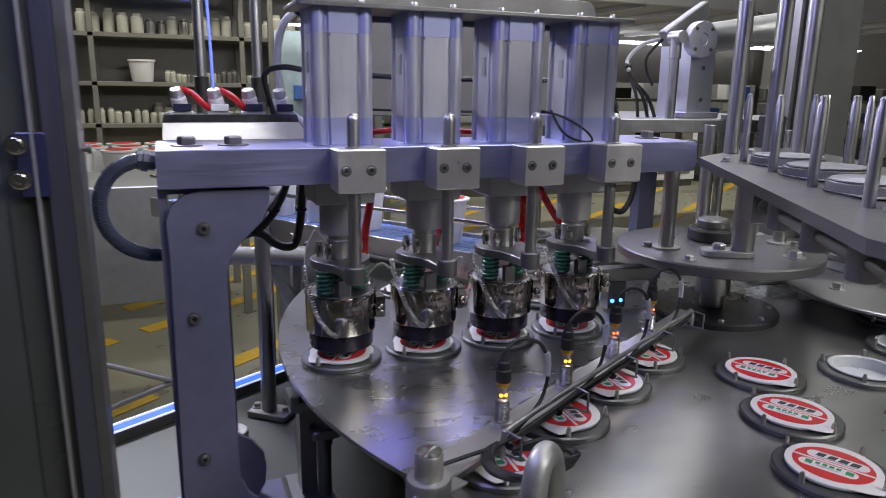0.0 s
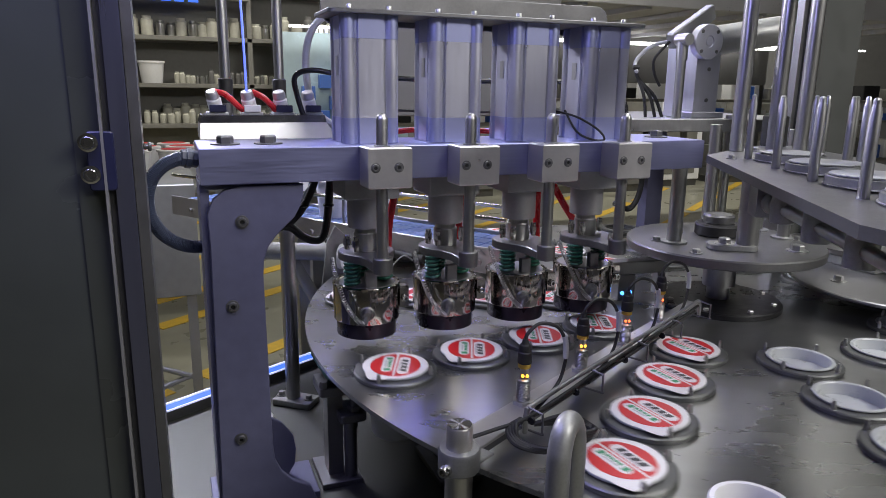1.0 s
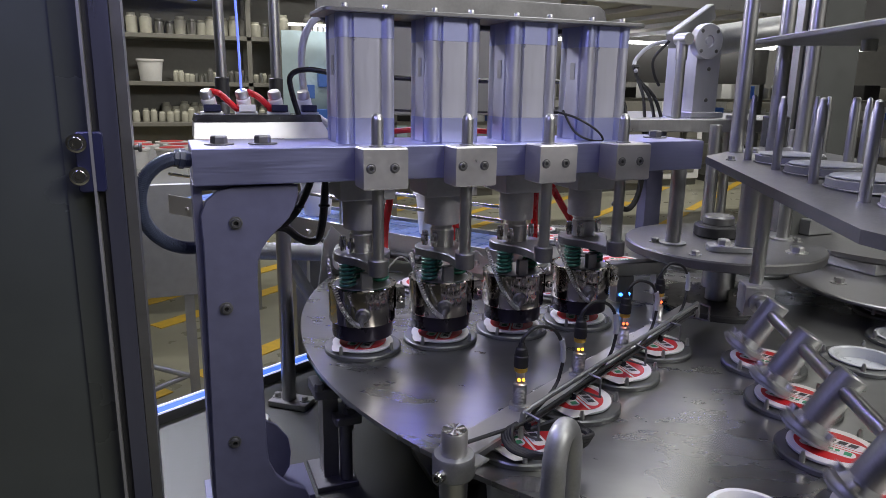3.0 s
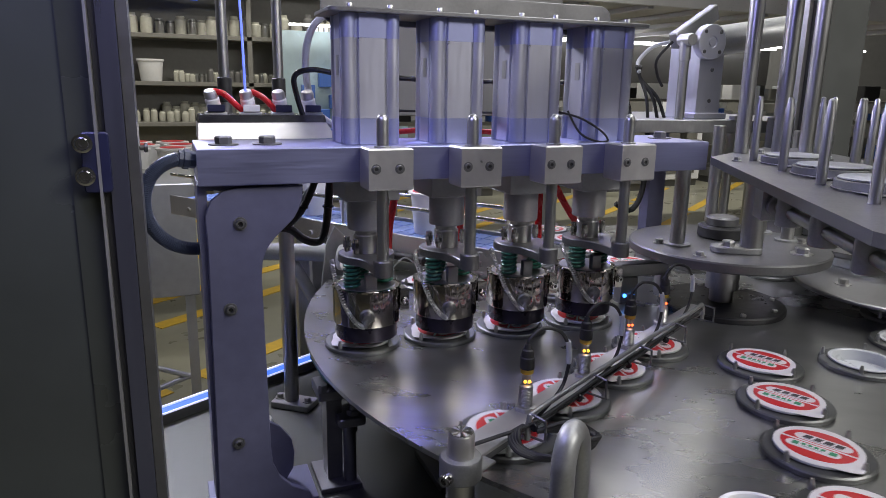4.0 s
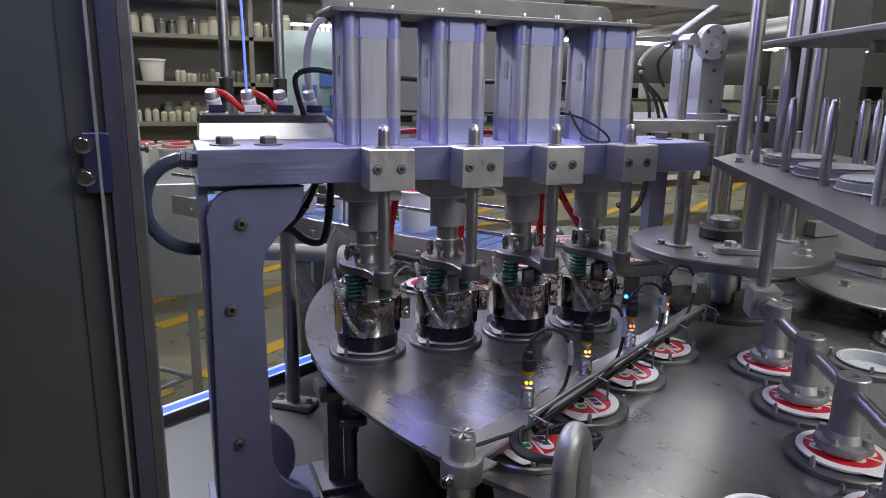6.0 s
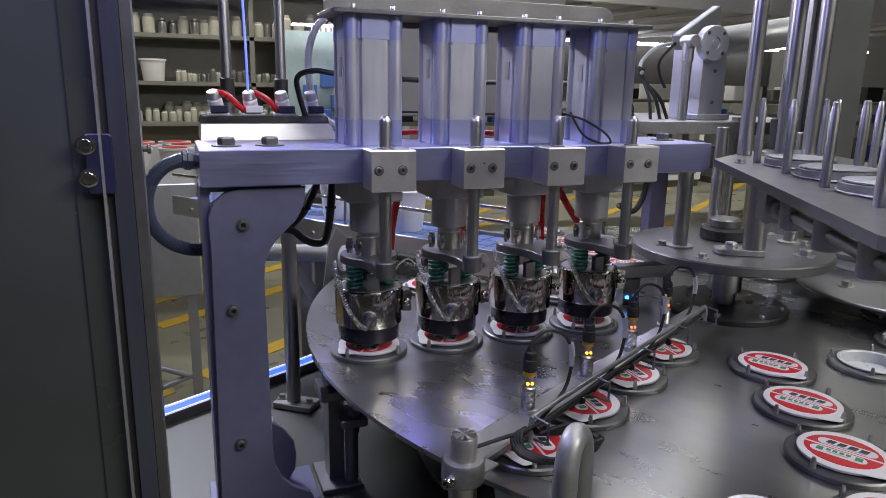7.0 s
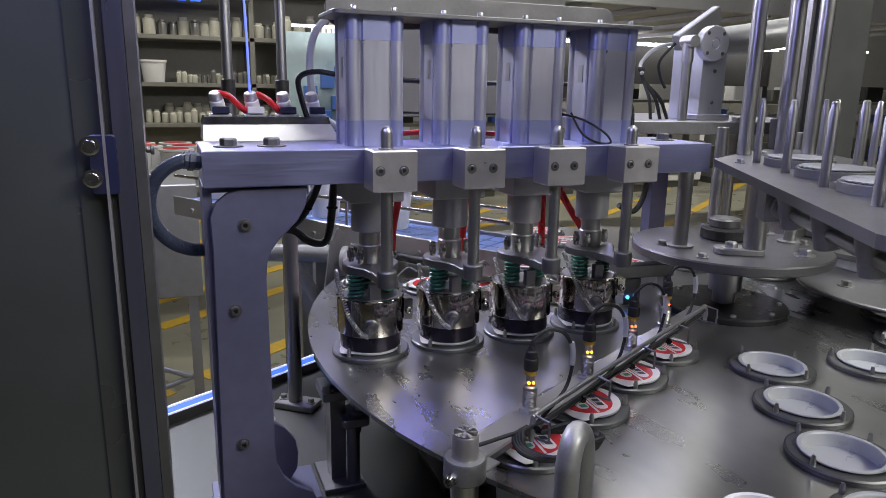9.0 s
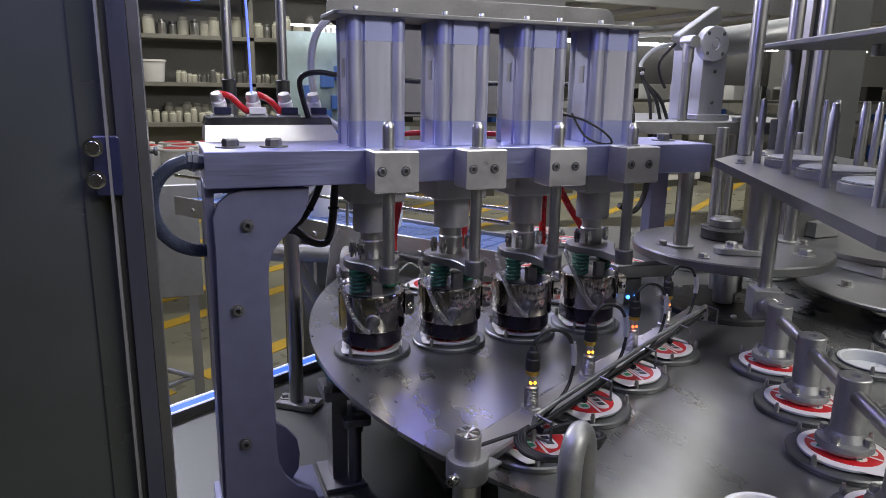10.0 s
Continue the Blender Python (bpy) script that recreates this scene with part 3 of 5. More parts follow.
def build_heads():
    """Four heated sealing heads, each hanging from its piston rod with springs, arm and guide rod."""
    first = None
    for i in range(4):
        # fixed gland under the beam
        gland = thing("cylinder_gland", "grey rod gland under the beam", "rod gland", "rod glands", pose(i * S, 0, 0))
        part("flange", Mesh().box(-0.045, 0.045, -0.045, 0.045, 0.268, 0.3055, 0.002), GLAND_SHADED, gland)
        part("nose", Mesh().lathe([(0.030, 0.216), (0.031, 0.218), (0.031, 0.268)], 40), GLAND_SHADED, gland)
        at = pose(i * S, 0, 0)
        if first is not None:
            HEADS.append(copy_thing(first, at))
            continue
        head = first = thing("sealing_head", "polished heated sealing head with green springs and dark ring", "sealing head", "sealing heads", at)
        HEADS.append(head)
        part("piston_rod", Mesh().rod((0, 0, 0.172), (0, 0, 0.262), 0.0185, 28), STEEL, head)
        part("rod_collar", Mesh().lathe([(0.0205, 0.160), (0.021, 0.1615), (0.021, 0.190), (0.0195, 0.192), (0.0185, 0.192)], 32), STEEL, head)
        arm = [(0.048 * math.cos(radians(a)), 0.044 * math.sin(radians(a))) for a in range(-25, 206, 15)]
        arm += [(-0.038, -0.030), (-0.024, -0.046), (-0.0165, -0.070), (-0.0160, -0.118), (-0.010, -0.1255), (0.004, -0.1255), (0.0095, -0.118), (0.0100, -0.066), (0.026, -0.042)]
        part("arm_plate", Mesh().prism(arm, 0.146, 0.1605, None, 0.0015), HUB_STEEL, head, "grey steel arm plate")
        part("arm_boss", Mesh().lathe([(0.0155, 0.1475), (0.0158, 0.149), (0.0158, 0.171), (0.0148, 0.1725)], 28, Matrix.Translation((-0.0035, -0.112, 0))), HUB_STEEL, head)
        tip = Matrix.Translation((-0.0035, -0.112, 0))
        part("guide_rod", Mesh().lathe([(0.0092, 0.150), (0.0092, 0.383), (0.0086, 0.3865), (0.0068, 0.3905), (0.0035, 0.393), (0, 0.3938)], 24, tip), STEEL, head, "polished guide rod")
        for x, y, w in ((-0.034, -0.006, (-1, 0, 0)), (-0.024, -0.028, (0, -1, 0)), (0.030, -0.004, (1, 0, 0))):
            m = Mesh().rod((x, y, 0.1645), (x, y, 0.190), 0.0052, 14).lathe([(0.0068, 0.172), (0.0068, 0.183)], 6, Matrix.Translation((x, y, 0)))
            part("stud_nut", m, CHROME, head)
        for x, y in ((-0.030, -0.020), (0.032, -0.002), (0.0, 0.034)):
            s = Mesh().coil([(x, y, 0.106), (x, y, 0.148)], 0.0125, 0.0026, 6)
            part("spring", s, SPRING_GREEN, head, "green painted coil spring")
            part("spring_guide", Mesh().rod((x, y, 0.1), (x, y, 0.1495), 0.0085, 14), DARK_STEEL, head)
        part("spacer", Mesh().box(-0.012, 0.006, -0.044, -0.032, 0.104, 0.132, 0.001), DARK_STEEL, head)
        part("top_plate", Mesh().lathe([(0.050, 0.098), (0.050, 0.1035), (0.048, 0.105), (0.0, 0.105)], 48), DARK_STEEL, head)
        band = part("heater_band", Mesh().lathe([(0.0520, 0.0420), (0.0568, 0.0424), (0.0572, 0.0445), (0.0572, 0.1005), (0.0566, 0.1030), (0.0530, 0.104)], 64), BAND, head, "mirror-bright heater band")
        clips = Mesh()
        for q in range(0, 360, 18):
            clips.box(-0.005, 0.005, 0.0540, 0.0579, 0.1008, 0.1048, 0.0006, pose(0, 0, 0, 0, 0, q))
        part("band_lip", clips, BAND, band)
        lug = Mesh().box(0.051, 0.067, -0.030, -0.008, 0.060, 0.098, 0.002)
        part("clamp_lug", lug, BAND, band)
        part("clamp_screw", Mesh().socket((0.059, -0.0305, 0.077), 0.0062, 0.006, (0.15, -1, 0)), CHROME, band)
        knob_at = Matrix.Translation((-0.014, -0.0545, 0.064)) @ Matrix.Rotation(radians(-14), 4, "Z") @ UPRIGHT_Y
        part("cable_gland", Mesh().lathe([(0.0125, -0.003), (0.0125, 0.003), (0.0100, 0.0045), (0.0085, 0.013), (0.0065, 0.0155), (0, 0.016)], 28, knob_at).rod((-0.017, -0.066, 0.063), (-0.023, -0.069, 0.050), 0.0048), HUB_STEEL, band)
        part("spiral_cable", Mesh().coil([(-0.023, -0.069, 0.051), (-0.036, -0.070, 0.060), (-0.051, -0.062, 0.084), (-0.058, -0.044, 0.112), (-0.062, -0.026, 0.136), (-0.060, -0.008, 0.150)], 0.0032, 0.0012, 40, 5), STEEL, head, "coiled metal cable sleeve")
        part("seal_ring", Mesh().lathe([(0.0495, 0.0148), (0.0520, 0.0155), (0.0524, 0.018), (0.0524, 0.0435)], 56), SEAL_BLACK, head, "dark violet-black sealing ring")
        part("thin_lead", Mesh().tube([(0.044, 0.02, 0.104), (0.054, 0.012, 0.128), (0.075, 0.02, 0.139), (0.098, 0.04, 0.124)], 0.0014, 6), GREY_TUBE, head)


def build_column():
    col = thing("support_column", "grey painted steel column plate holding the beam end", "machine column")
    o = [(-0.262, -0.246), (-0.255, 0.215), (-0.2565, 0.262), (-0.248, 0.283), (-0.232, 0.296), (-0.210, 0.3020), (-0.116, 0.3020), (-0.117, 0.283), (-0.122, 0.268), (-0.131, 0.252), (-0.160, 0.224), (-0.172, 0.208), (-0.179, 0.188), (-0.181, 0.165), (-0.1785, -0.120), (-0.176, -0.148), (-0.166, -0.172), (-0.148, -0.192), (-0.120, -0.208), (-0.105, -0.246)]
    o = o[::-1]
    part("plate", Mesh().prism(o, 0.062, 0.074, UPRIGHT_Y, 0.0012), PAINT_GREY_LIT, col)
    part("web", Mesh().box(-0.2645, -0.252, -0.062, 0.06, DECK_Z, 0.3055, 0.001), PAINT_GREY_LIT, col)
    part("head_plate", Mesh().box(-0.262, -0.120, -0.060, 0.06, 0.296, 0.3055, 0.001), PAINT_GREY_LIT, col)
    part("foot", Mesh().box(-0.275, -0.10, -0.05, 0.06, DECK_Z, DECK_Z + 0.012, 0.001), PAINT_GREY_LIT, col)
    g = [(-0.176, -0.155), (-0.172, -0.118), (-0.150, -0.134), (-0.132, -0.160), (-0.128, -0.186), (-0.131, -0.215), (-0.150, -0.246), (-0.176, -0.246)]
    part("gusset", Mesh().prism(g[::-1], -0.03, -0.02, UPRIGHT_Y, 0.001), PAINT_GREY_LIT, col)
    for x, z in ((-0.2085, 0.249), (-0.2285, 0.120), (-0.2275, -0.100)):
        m = Mesh().socket((x, -0.074, z), 0.0072, 0.007, (0, -1, 0))
        m.lathe([(0.0098, 0), (0.0098, 0.0016), (0.007, 0.0018)], 22, Matrix.Translation((x, -0.0741, z)) @ UPRIGHT_Y)
        screw = part("column_bolt", m, HUB_STEEL, col, "socket bolt with washer")
        # shade inside the socket, added as a flat black hexagon
        part("hex_shade", Mesh().lathe([(0.0036, 0), (0.0036, 0.0004), (0, 0.0004)], 6, Matrix.Translation((x, -0.0761, z)) @ UPRIGHT_Y), BLACK, screw, "black disc for the shade in the hexagon recess")
    # posts behind it on the deck
    post = thing("deck_post", "dark steel round post on a round foot", "machine post", at=pose(-0.170, 0.273, DECK_Z))
    part("tube", Mesh().rod((0, 0, 0.008), (0, 0, 0.55), 0.017, 24), DARK_STEEL, post)
    part("foot", Mesh().lathe([(0.036, 0), (0.036, 0.007), (0.034, 0.009)], 36), STEEL, post)
    post = thing("deck_post", "steel round post on a slotted rectangular foot plate", "machine post", at=pose(-0.082, 0.335, DECK_Z, 0, 0, -38))
    part("tube", Mesh().rod((0, 0, 0.013), (0, 0, 0.53), 0.0155, 24), STEEL, post)
    part("foot", Mesh().prism(rounded(-0.040, 0.052, -0.026, 0.026, 0.004), 0, 0.014, None, 0.0015), STEEL, post)
    for x in (-0.029, 0.038):
        part("foot_bolt", Mesh().bolt((x, 0, 0.014), 0.0075, 0.008, washer=0.011), STEEL, post)


def build_manifold():
    """The valve manifold behind the beam: white chamfered body, black lid, four elbow fittings and air tubes."""
    v = thing("valve_manifold", "white and black valve manifold with four push fittings", "valve manifold", at=pose(-0.141, 0.14, 0.3585))
    body = Mesh()
    vs = [(-0.112, -0.052, 0), (0.114, -0.052, 0), (0.114, 0.05, 0), (-0.112, 0.05, 0), (-0.110, -0.036, 0.026), (0.100, -0.036, 0.026), (0.100, 0.05, 0.026), (-0.110, 0.05, 0.026)]
    body.add(vs, [(3, 2, 1, 0), (4, 5, 6, 7), (0, 1, 5, 4), (1, 2, 6, 5), (2, 3, 7, 6), (3, 0, 4, 7)])
    part("body", body, BLOCK_ALU, v, "bright milled body")
    lid = Mesh()
    vs = [(-0.1105, -0.0365, 0.0262), (0.1005, -0.0365, 0.0262), (0.1005, 0.05, 0.0262), (-0.1105, 0.05, 0.0262), (-0.107, -0.032, 0.038), (0.098, -0.032, 0.038), (0.098, 0.05, 0.038), (-0.107, 0.05, 0.038)]
    lid.add(vs, [(3, 2, 1, 0), (4, 5, 6, 7), (0, 1, 5, 4), (1, 2, 6, 5), (2, 3, 7, 6), (3, 0, 4, 7)])
    part("cover", lid, BLACK_GLOSS, v, "glossy black cover")
    for i, x in enumerate((-0.080, -0.023, 0.031, 0.081)):
        f = part("fitting_base", Mesh().box(x - 0.018, x + 0.018, -0.014, 0.018, 0.038, 0.0425, 0.001), WHITE, v, "white fitting base")
        part("release_tab", Mesh().box(x - 0.013, x + 0.014, -0.019, -0.010, 0.0427, 0.0545, 0.001), NAVY if i != 1 else WHITE, f)
        m = Matrix.Translation((x, 0.010, 0.043)) @ Matrix.Rotation(radians(-12), 4, "Y") @ Matrix.Rotation(radians(18), 4, "X")
        part("elbow", Mesh().lathe([(0.0112, 0), (0.0120, 0.002), (0.0120, 0.022), (0.0105, 0.024)], 26, m), WHITE, f, "white push fitting")
        part("collet", Mesh().lathe([(0.0102, 0.0242), (0.0112, 0.0255), (0.0112, 0.033), (0.0092, 0.0372), (0.005, 0.0375)], 26, m), BLOCK_ALU, f, "bright metal collet")
    # the blue light in this hose is given as its own glow
    part("blue_tube", Mesh().tube([(-0.030, 0.0, 0.074), (-0.032, -0.002, 0.2), (-0.040, 0.0, 0.45)], 0.0021, 12, 4), TUBE_GLOW, v, "lit blue air tube")
    part("red_tube", Mesh().tube([(-0.082, 0.0, 0.076), (-0.066, -0.004, 0.072), (-0.048, -0.006, 0.055), (-0.034, 0.0, 0.043)], 0.0052, 10), RED_TUBE, v, "red air tube")
    part("red_tube", Mesh().tube([(-0.020, 0.002, 0.076), (-0.004, -0.004, 0.068), (0.010, -0.006, 0.055), (0.020, 0.0, 0.043)], 0.0052, 10), RED_TUBE, v, "red air tube")
    hose = thing("conduit_hose", "ribbed slate-blue conduit looping from the beam end", "conduit")
    pts = [(-0.262, -0.055, 0.341), (-0.287, -0.059, 0.3435), (-0.309, -0.063, 0.335), (-0.327, -0.064, 0.316), (-0.3355, -0.063, 0.288), (-0.332, -0.058, 0.257), (-0.316, -0.042, 0.228), (-0.292, -0.02, 0.208), (-0.262, 0.0, 0.199), (-0.215, 0.04, 0.197), (-0.17, 0.07, 0.207), (-0.13, 0.1, 0.212)]
    part("core", Mesh().tube(pts, 0.0090, 12), BLUE_HOSE, hose)
    part("ribs", Mesh().coil(pts[1:10], 0.0088, 0.0015, 88, 5), BLUE_HOSE, hose)
    part("gland_nut", Mesh().rod((-0.2635, -0.055, 0.341), (-0.287, -0.058, 0.344), 0.0125, 8).rod((-0.272, -0.056, 0.342), (-0.281, -0.0575, 0.3435), 0.0145, 8), BLUE_HOSE, hose, "slate plastic gland nut")


# ---- sensor bar ----


def build_sensor_bar():
    a, b = Vector((0.015, -0.424, 0)), Vector((0.655, -0.070, 0))
    u = (b - a).normalized()
    n = Vector((-u.y, u.x, 0))

    def at(s, off, z):
        p = a + u * s + n * off
        return (p.x, p.y, z)
    L = (b - a).length
    barthing = thing("sensor_bar", "brushed steel sensor bar laid above the turntable", "sensor bar")
    o = [at(-0.03, -0.022, 0), at(L, -0.014, 0), at(L, 0.014, 0), at(-0.03, 0.020, 0)]
    part("bar", Mesh().prism([(p[0], p[1]) for p in o], 0.031, 0.036, None, 0.0008), BLOCK_ALU, barthing)
    part("under_bar", Mesh().prism([(p[0], p[1]) for p in (at(-0.02, -0.018, 0), at(L, -0.013, 0), at(L, -0.009, 0), at(-0.02, -0.013, 0))], 0.020, 0.031), DARK_STEEL, barthing)
    rail = Mesh().tube([at(0.062, -0.036, 0.030), at(0.064, -0.036, 0.055), at(0.09, -0.036, 0.062), at(0.3, -0.036, 0.063), at(0.6, -0.036, 0.063), at(0.655, -0.036, 0.061), at(0.66, -0.036, 0.03)], 0.0036, 10, 4)
    part("cable_rail", rail, BLASTED, barthing, "thin bent steel cable rail")
    for s in (0.066, 0.225, 0.375, 0.515, 0.655):
        part("rail_hook", Mesh().tube([at(s, -0.036, 0.063), at(s, -0.056, 0.060), at(s, -0.058, 0.058), at(s, -0.058, 0.036), at(s, -0.056, 0.033), at(s, -0.014, 0.0335)], 0.0016, 8, 2), DARK_STEEL, barthing)
    part("cable", Mesh().tube([at(-0.02, 0.0, 0.040), at(0.02, -0.018, 0.044), at(0.07, -0.041, 0.052), at(0.2, -0.043, 0.056), at(0.35, -0.042, 0.058), at(0.5, -0.043, 0.057), at(0.64, -0.040, 0.058)], 0.0024, 10), BLACK, barthing, "black cable")
    part("cable", Mesh().tube([at(0.05, -0.034, 0.046), at(0.16, -0.040, 0.053), at(0.27, -0.038, 0.055), at(0.40, -0.044, 0.052), at(0.52, -0.038, 0.054), at(0.62, -0.041, 0.053)], 0.0021, 10), BLACK, barthing, "black cable")
    part("cable", Mesh().tube([at(0.04, -0.030, 0.042), at(0.14, -0.044, 0.051), at(0.25, -0.040, 0.049), at(0.36, -0.046, 0.053), at(0.47, -0.039, 0.050)], 0.0022, 10), BLACK, barthing, "black cable")
    for q in range(4):
        d = 0.0038 * q
        part("cable_loop", Mesh().tube([at(0.06, -0.030, 0.047), at(0.035, -0.028 - d, 0.043 + d * 0.6), at(0.020 + d, -0.050, 0.036), at(0.036, -0.078 - d * 0.7, 0.030 + d * 0.6), at(0.066, -0.096 + d * 0.5, 0.031 + d), at(0.094, -0.108 - d * 0.4, 0.035 + d), at(0.108 + d * 0.5, -0.099, 0.041), at(0.092, -0.078, 0.045 + d), at(0.06, -0.050, 0.047)], 0.0030, 8), BLACK, barthing, "loop of spare black cable")
    for s in (0.03, 0.14, 0.29, 0.43):
        part("cable_tie", Mesh().lathe([(0.0050, -0.0014), (0.0055, 0), (0.0050, 0.0014)], 14, Matrix.Translation(at(s + 0.03, -0.046, 0.050)) @ u.to_track_quat("Z", "Y").to_matrix().to_4x4()), BLACK_GLOSS, barthing)
    for i, (px, py) in enumerate(((0.117, -0.362), (0.250, -0.294), (0.381, -0.221), (0.511, -0.143))):
        p = Vector((px, py, 0.036))
        sen = thing("proximity_sensor", "threaded steel proximity sensor with black plug and glowing indicator lights", "sensor", "sensors on the bar", Matrix.Translation(p))
        part("barrel", Mesh().lathe([(0.0105, 0.0005), (0.0105, 0.006)] + [(0.0088 + 0.0006 * (q % 2), 0.006 + q * 0.0011) for q in range(24)] + [(0.0088, 0.034), (0.0058, 0.036), (0.0058, 0.054)], 24), STEEL, sen)
        part("nut", Mesh().lathe([(0.0150, 0.0003), (0.0150, 0.0055), (0.0130, 0.0062)], 6), STEEL, sen)
        part("brass_collar", Mesh().lathe([(0.0080, 0.0515), (0.0088, 0.0525), (0.0088, 0.057), (0.0076, 0.058)], 24), BRASS, sen, "yellow brass collar")
        part("plug", Mesh().lathe([(0.0092, 0.058), (0.0096, 0.060), (0.0094, 0.073), (0.0080, 0.0745), (0.0086, 0.076), (0.0074, 0.083), (0.0052, 0.085), (0.0036, 0.091)], 20), BLACK, sen, "black plug")
        for ang in (-135, -75):
            w = Vector((math.cos(radians(ang)), math.sin(radians(ang)), 0))
            part("indicator", Mesh().lathe([(0.0023, 0.0), (0.0019, 0.0012), (0, 0.0016)], 12, Matrix.Translation(w * 0.0057 + Vector((0, 0, 0.041))) @ w.to_track_quat("Z", "Y").to_matrix().to_4x4()), AMBER_GLOW if i < 2 else RED_GLOW, sen, "glowing indicator light")
        part("tip", Mesh().rod((0, 0, -0.020), (0, 0, -0.001), 0.0085, 18), BLUE_PLASTIC, sen, "blue sensor face")
        e = u * 0.055 - n * 0.030
        part("cable", Mesh().tube([(0, 0, 0.089), e * 0.06 + Vector((0, 0, 0.099)), e * 0.35 + Vector((0, 0, 0.110)), e * 0.78 + Vector((0, 0, 0.101)), e * 1.0 + Vector((0, 0, 0.074)), e * 0.98 + Vector((0, 0, 0.045)), e * 0.6 - n * 0.012 + Vector((0, 0, 0.022)), -u * 0.06 - n * 0.044 + Vector((0, 0, 0.014))], 0.0025, 8), BLACK, sen, "bent black cable")
        part("cable_sleeve", Mesh().tube([e * 0.95 + Vector((0, 0, 0.088)), e * 1.0 + Vector((0, 0, 0.074)), e * 1.0 + Vector((0, 0, 0.056))], 0.0040, 10), GREY_TUBE, sen, "grey cable sleeve")
    # post with knurled cap holding the bar's outer end
    post = thing("clamp_post", "round steel clamp post with bright turned cap", "clamp post", at=pose(-0.020, -0.468, 0))
    part("cap", Mesh().lathe([(0.0150, 0.050), (0.0150, 0.0785), (0.0138, 0.0805), (0, 0.0808)], 36), BLOCK_ALU, post, "bright turned cap")
    face = Mesh()
    face.add([(0, 0, 0.0818)] + [(0.0136 * math.cos(math.pi * q / 12), 0.0136 * math.sin(math.pi * q / 12), 0.0810 + 0.0011 * (q % 2)) for q in range(24)], [(0, q + 1, (q + 1) % 24 + 1) for q in range(24)])
    part("cap_face", face.data("cap_face", CHROME, False), CHROME, post, "fan-ground bright cap face")
    part("collar", Mesh().lathe([(0.0225, 0.026), (0.0240, 0.028), (0.0240, 0.050), (0.0225, 0.0525), (0.0150, 0.053)], 40), BLASTED, post)
    part("stem", Mesh().rod((0, 0, DECK_Z), (0, 0, 0.027), 0.0160, 28), STEEL, post)
    part("clamp_screw", Mesh().socket((-0.020, -0.013, 0.036), 0.0068, 0.010, (-0.8, -0.6, 0)), CHROME, post)
    part("clamp_tail", Mesh().box(0.018, 0.045, -0.016, 0.016, 0.029, 0.033, 0.001, pose(0, 0, 0, 0, 0, 28)), BLASTED, post)
    pipe = thing("bent_handle", "satin steel tube handle bent over at the top", "handle")
    part("tube", Mesh().tube([(0.026, -0.602, DECK_Z), (0.026, -0.602, 0.02), (0.0265, -0.6015, 0.09), (0.0290, -0.599, 0.110), (0.0365, -0.593, 0.125), (0.049, -0.583, 0.127), (0.060, -0.574, 0.112), (0.064, -0.571, 0.085), (0.064, -0.571, 0.02)], 0.0118, 20, 8), BLASTED, pipe)
    bush = thing("white_bush", "white plastic ring bush on a steel stem", "bush", at=pose(0.208, -0.668, -0.006))
    part("ring", Mesh().lathe([(0.030, 0.02), (0.0405, 0.02), (0.0415, 0.024), (0.0415, 0.058), (0.0395, 0.060), (0.0345, 0.060), (0.0335, 0.057), (0.0335, 0.022), (0.030, 0.02)], 48, closed=False), WHITE, bush)
    part("stem", Mesh().lathe([(0.0300, DECK_Z), (0.0300, 0.026), (0, 0.027)], 32), DARK_STEEL, bush)
    stand = thing("table_edge_bracket", "dark steel bracket with bolts under the table rim", "bracket", at=pose(0.016, -0.062, 0))
    part("leg", Mesh().box(-0.090, -0.063, 0.06, 0.10, DECK_Z, -0.052, 0.002), DARK_STEEL, stand)
    part("stud_tube", Mesh().rod((-0.052, 0.050, DECK_Z + 0.01), (-0.052, 0.050, -0.126), 0.0115, 18), DARK_STEEL, stand)
    part("clamp", Mesh().prism(rounded(-0.106, -0.036, 0.040, 0.112, 0.006), -0.078, -0.060, None, 0.002), DARK_STEEL, stand)
    part("clamp", Mesh().prism(rounded(-0.074, -0.026, 0.030, 0.095, 0.006), -0.128, -0.112, None, 0.002), DARK_STEEL, stand)
    part("stud", Mesh().rod((-0.045, 0.050, -0.145), (-0.045, 0.050, -0.03), 0.0075, 14).bolt((-0.045, 0.050, -0.112), 0.012, 0.009).bolt((-0.045, 0.050, -0.060), 0.012, 0.009), DARK_STEEL, stand)
    part("clamp_bolt", Mesh().bolt((-0.098, 0.045, -0.060), 0.008, 0.012), DARK_STEEL, stand)
    part("pad", Mesh().prism([(-0.096, 0.170), (-0.093, 0.060), (-0.073, 0.0), (-0.050, 0.012), (-0.060, 0.18)], -0.050, -0.0085, None, 0.002), GREEN_PAD, stand, "dark green plastic pad")
    part("foot", Mesh().box(-0.108, -0.035, 0.03, 0.13, DECK_Z, DECK_Z + 0.010, 0.001), DARK_STEEL, stand)
    stand = thing("table_edge_bracket", "steel leg with bolted foot under the table", "bracket")
    part("leg", Mesh().rod((0.145, 0.0, DECK_Z), (0.145, 0.0, -0.012), 0.017, 20), STEEL, stand)
    part("foot", Mesh().box(0.105, 0.185, -0.10, 0.04, DECK_Z, DECK_Z + 0.012, 0.001).bolt((0.150, -0.075, DECK_Z + 0.012), 0.009, 0.012, washer=0.013), DARK_STEEL, stand)


# ---- hub, lid magazine, lid applicator ----


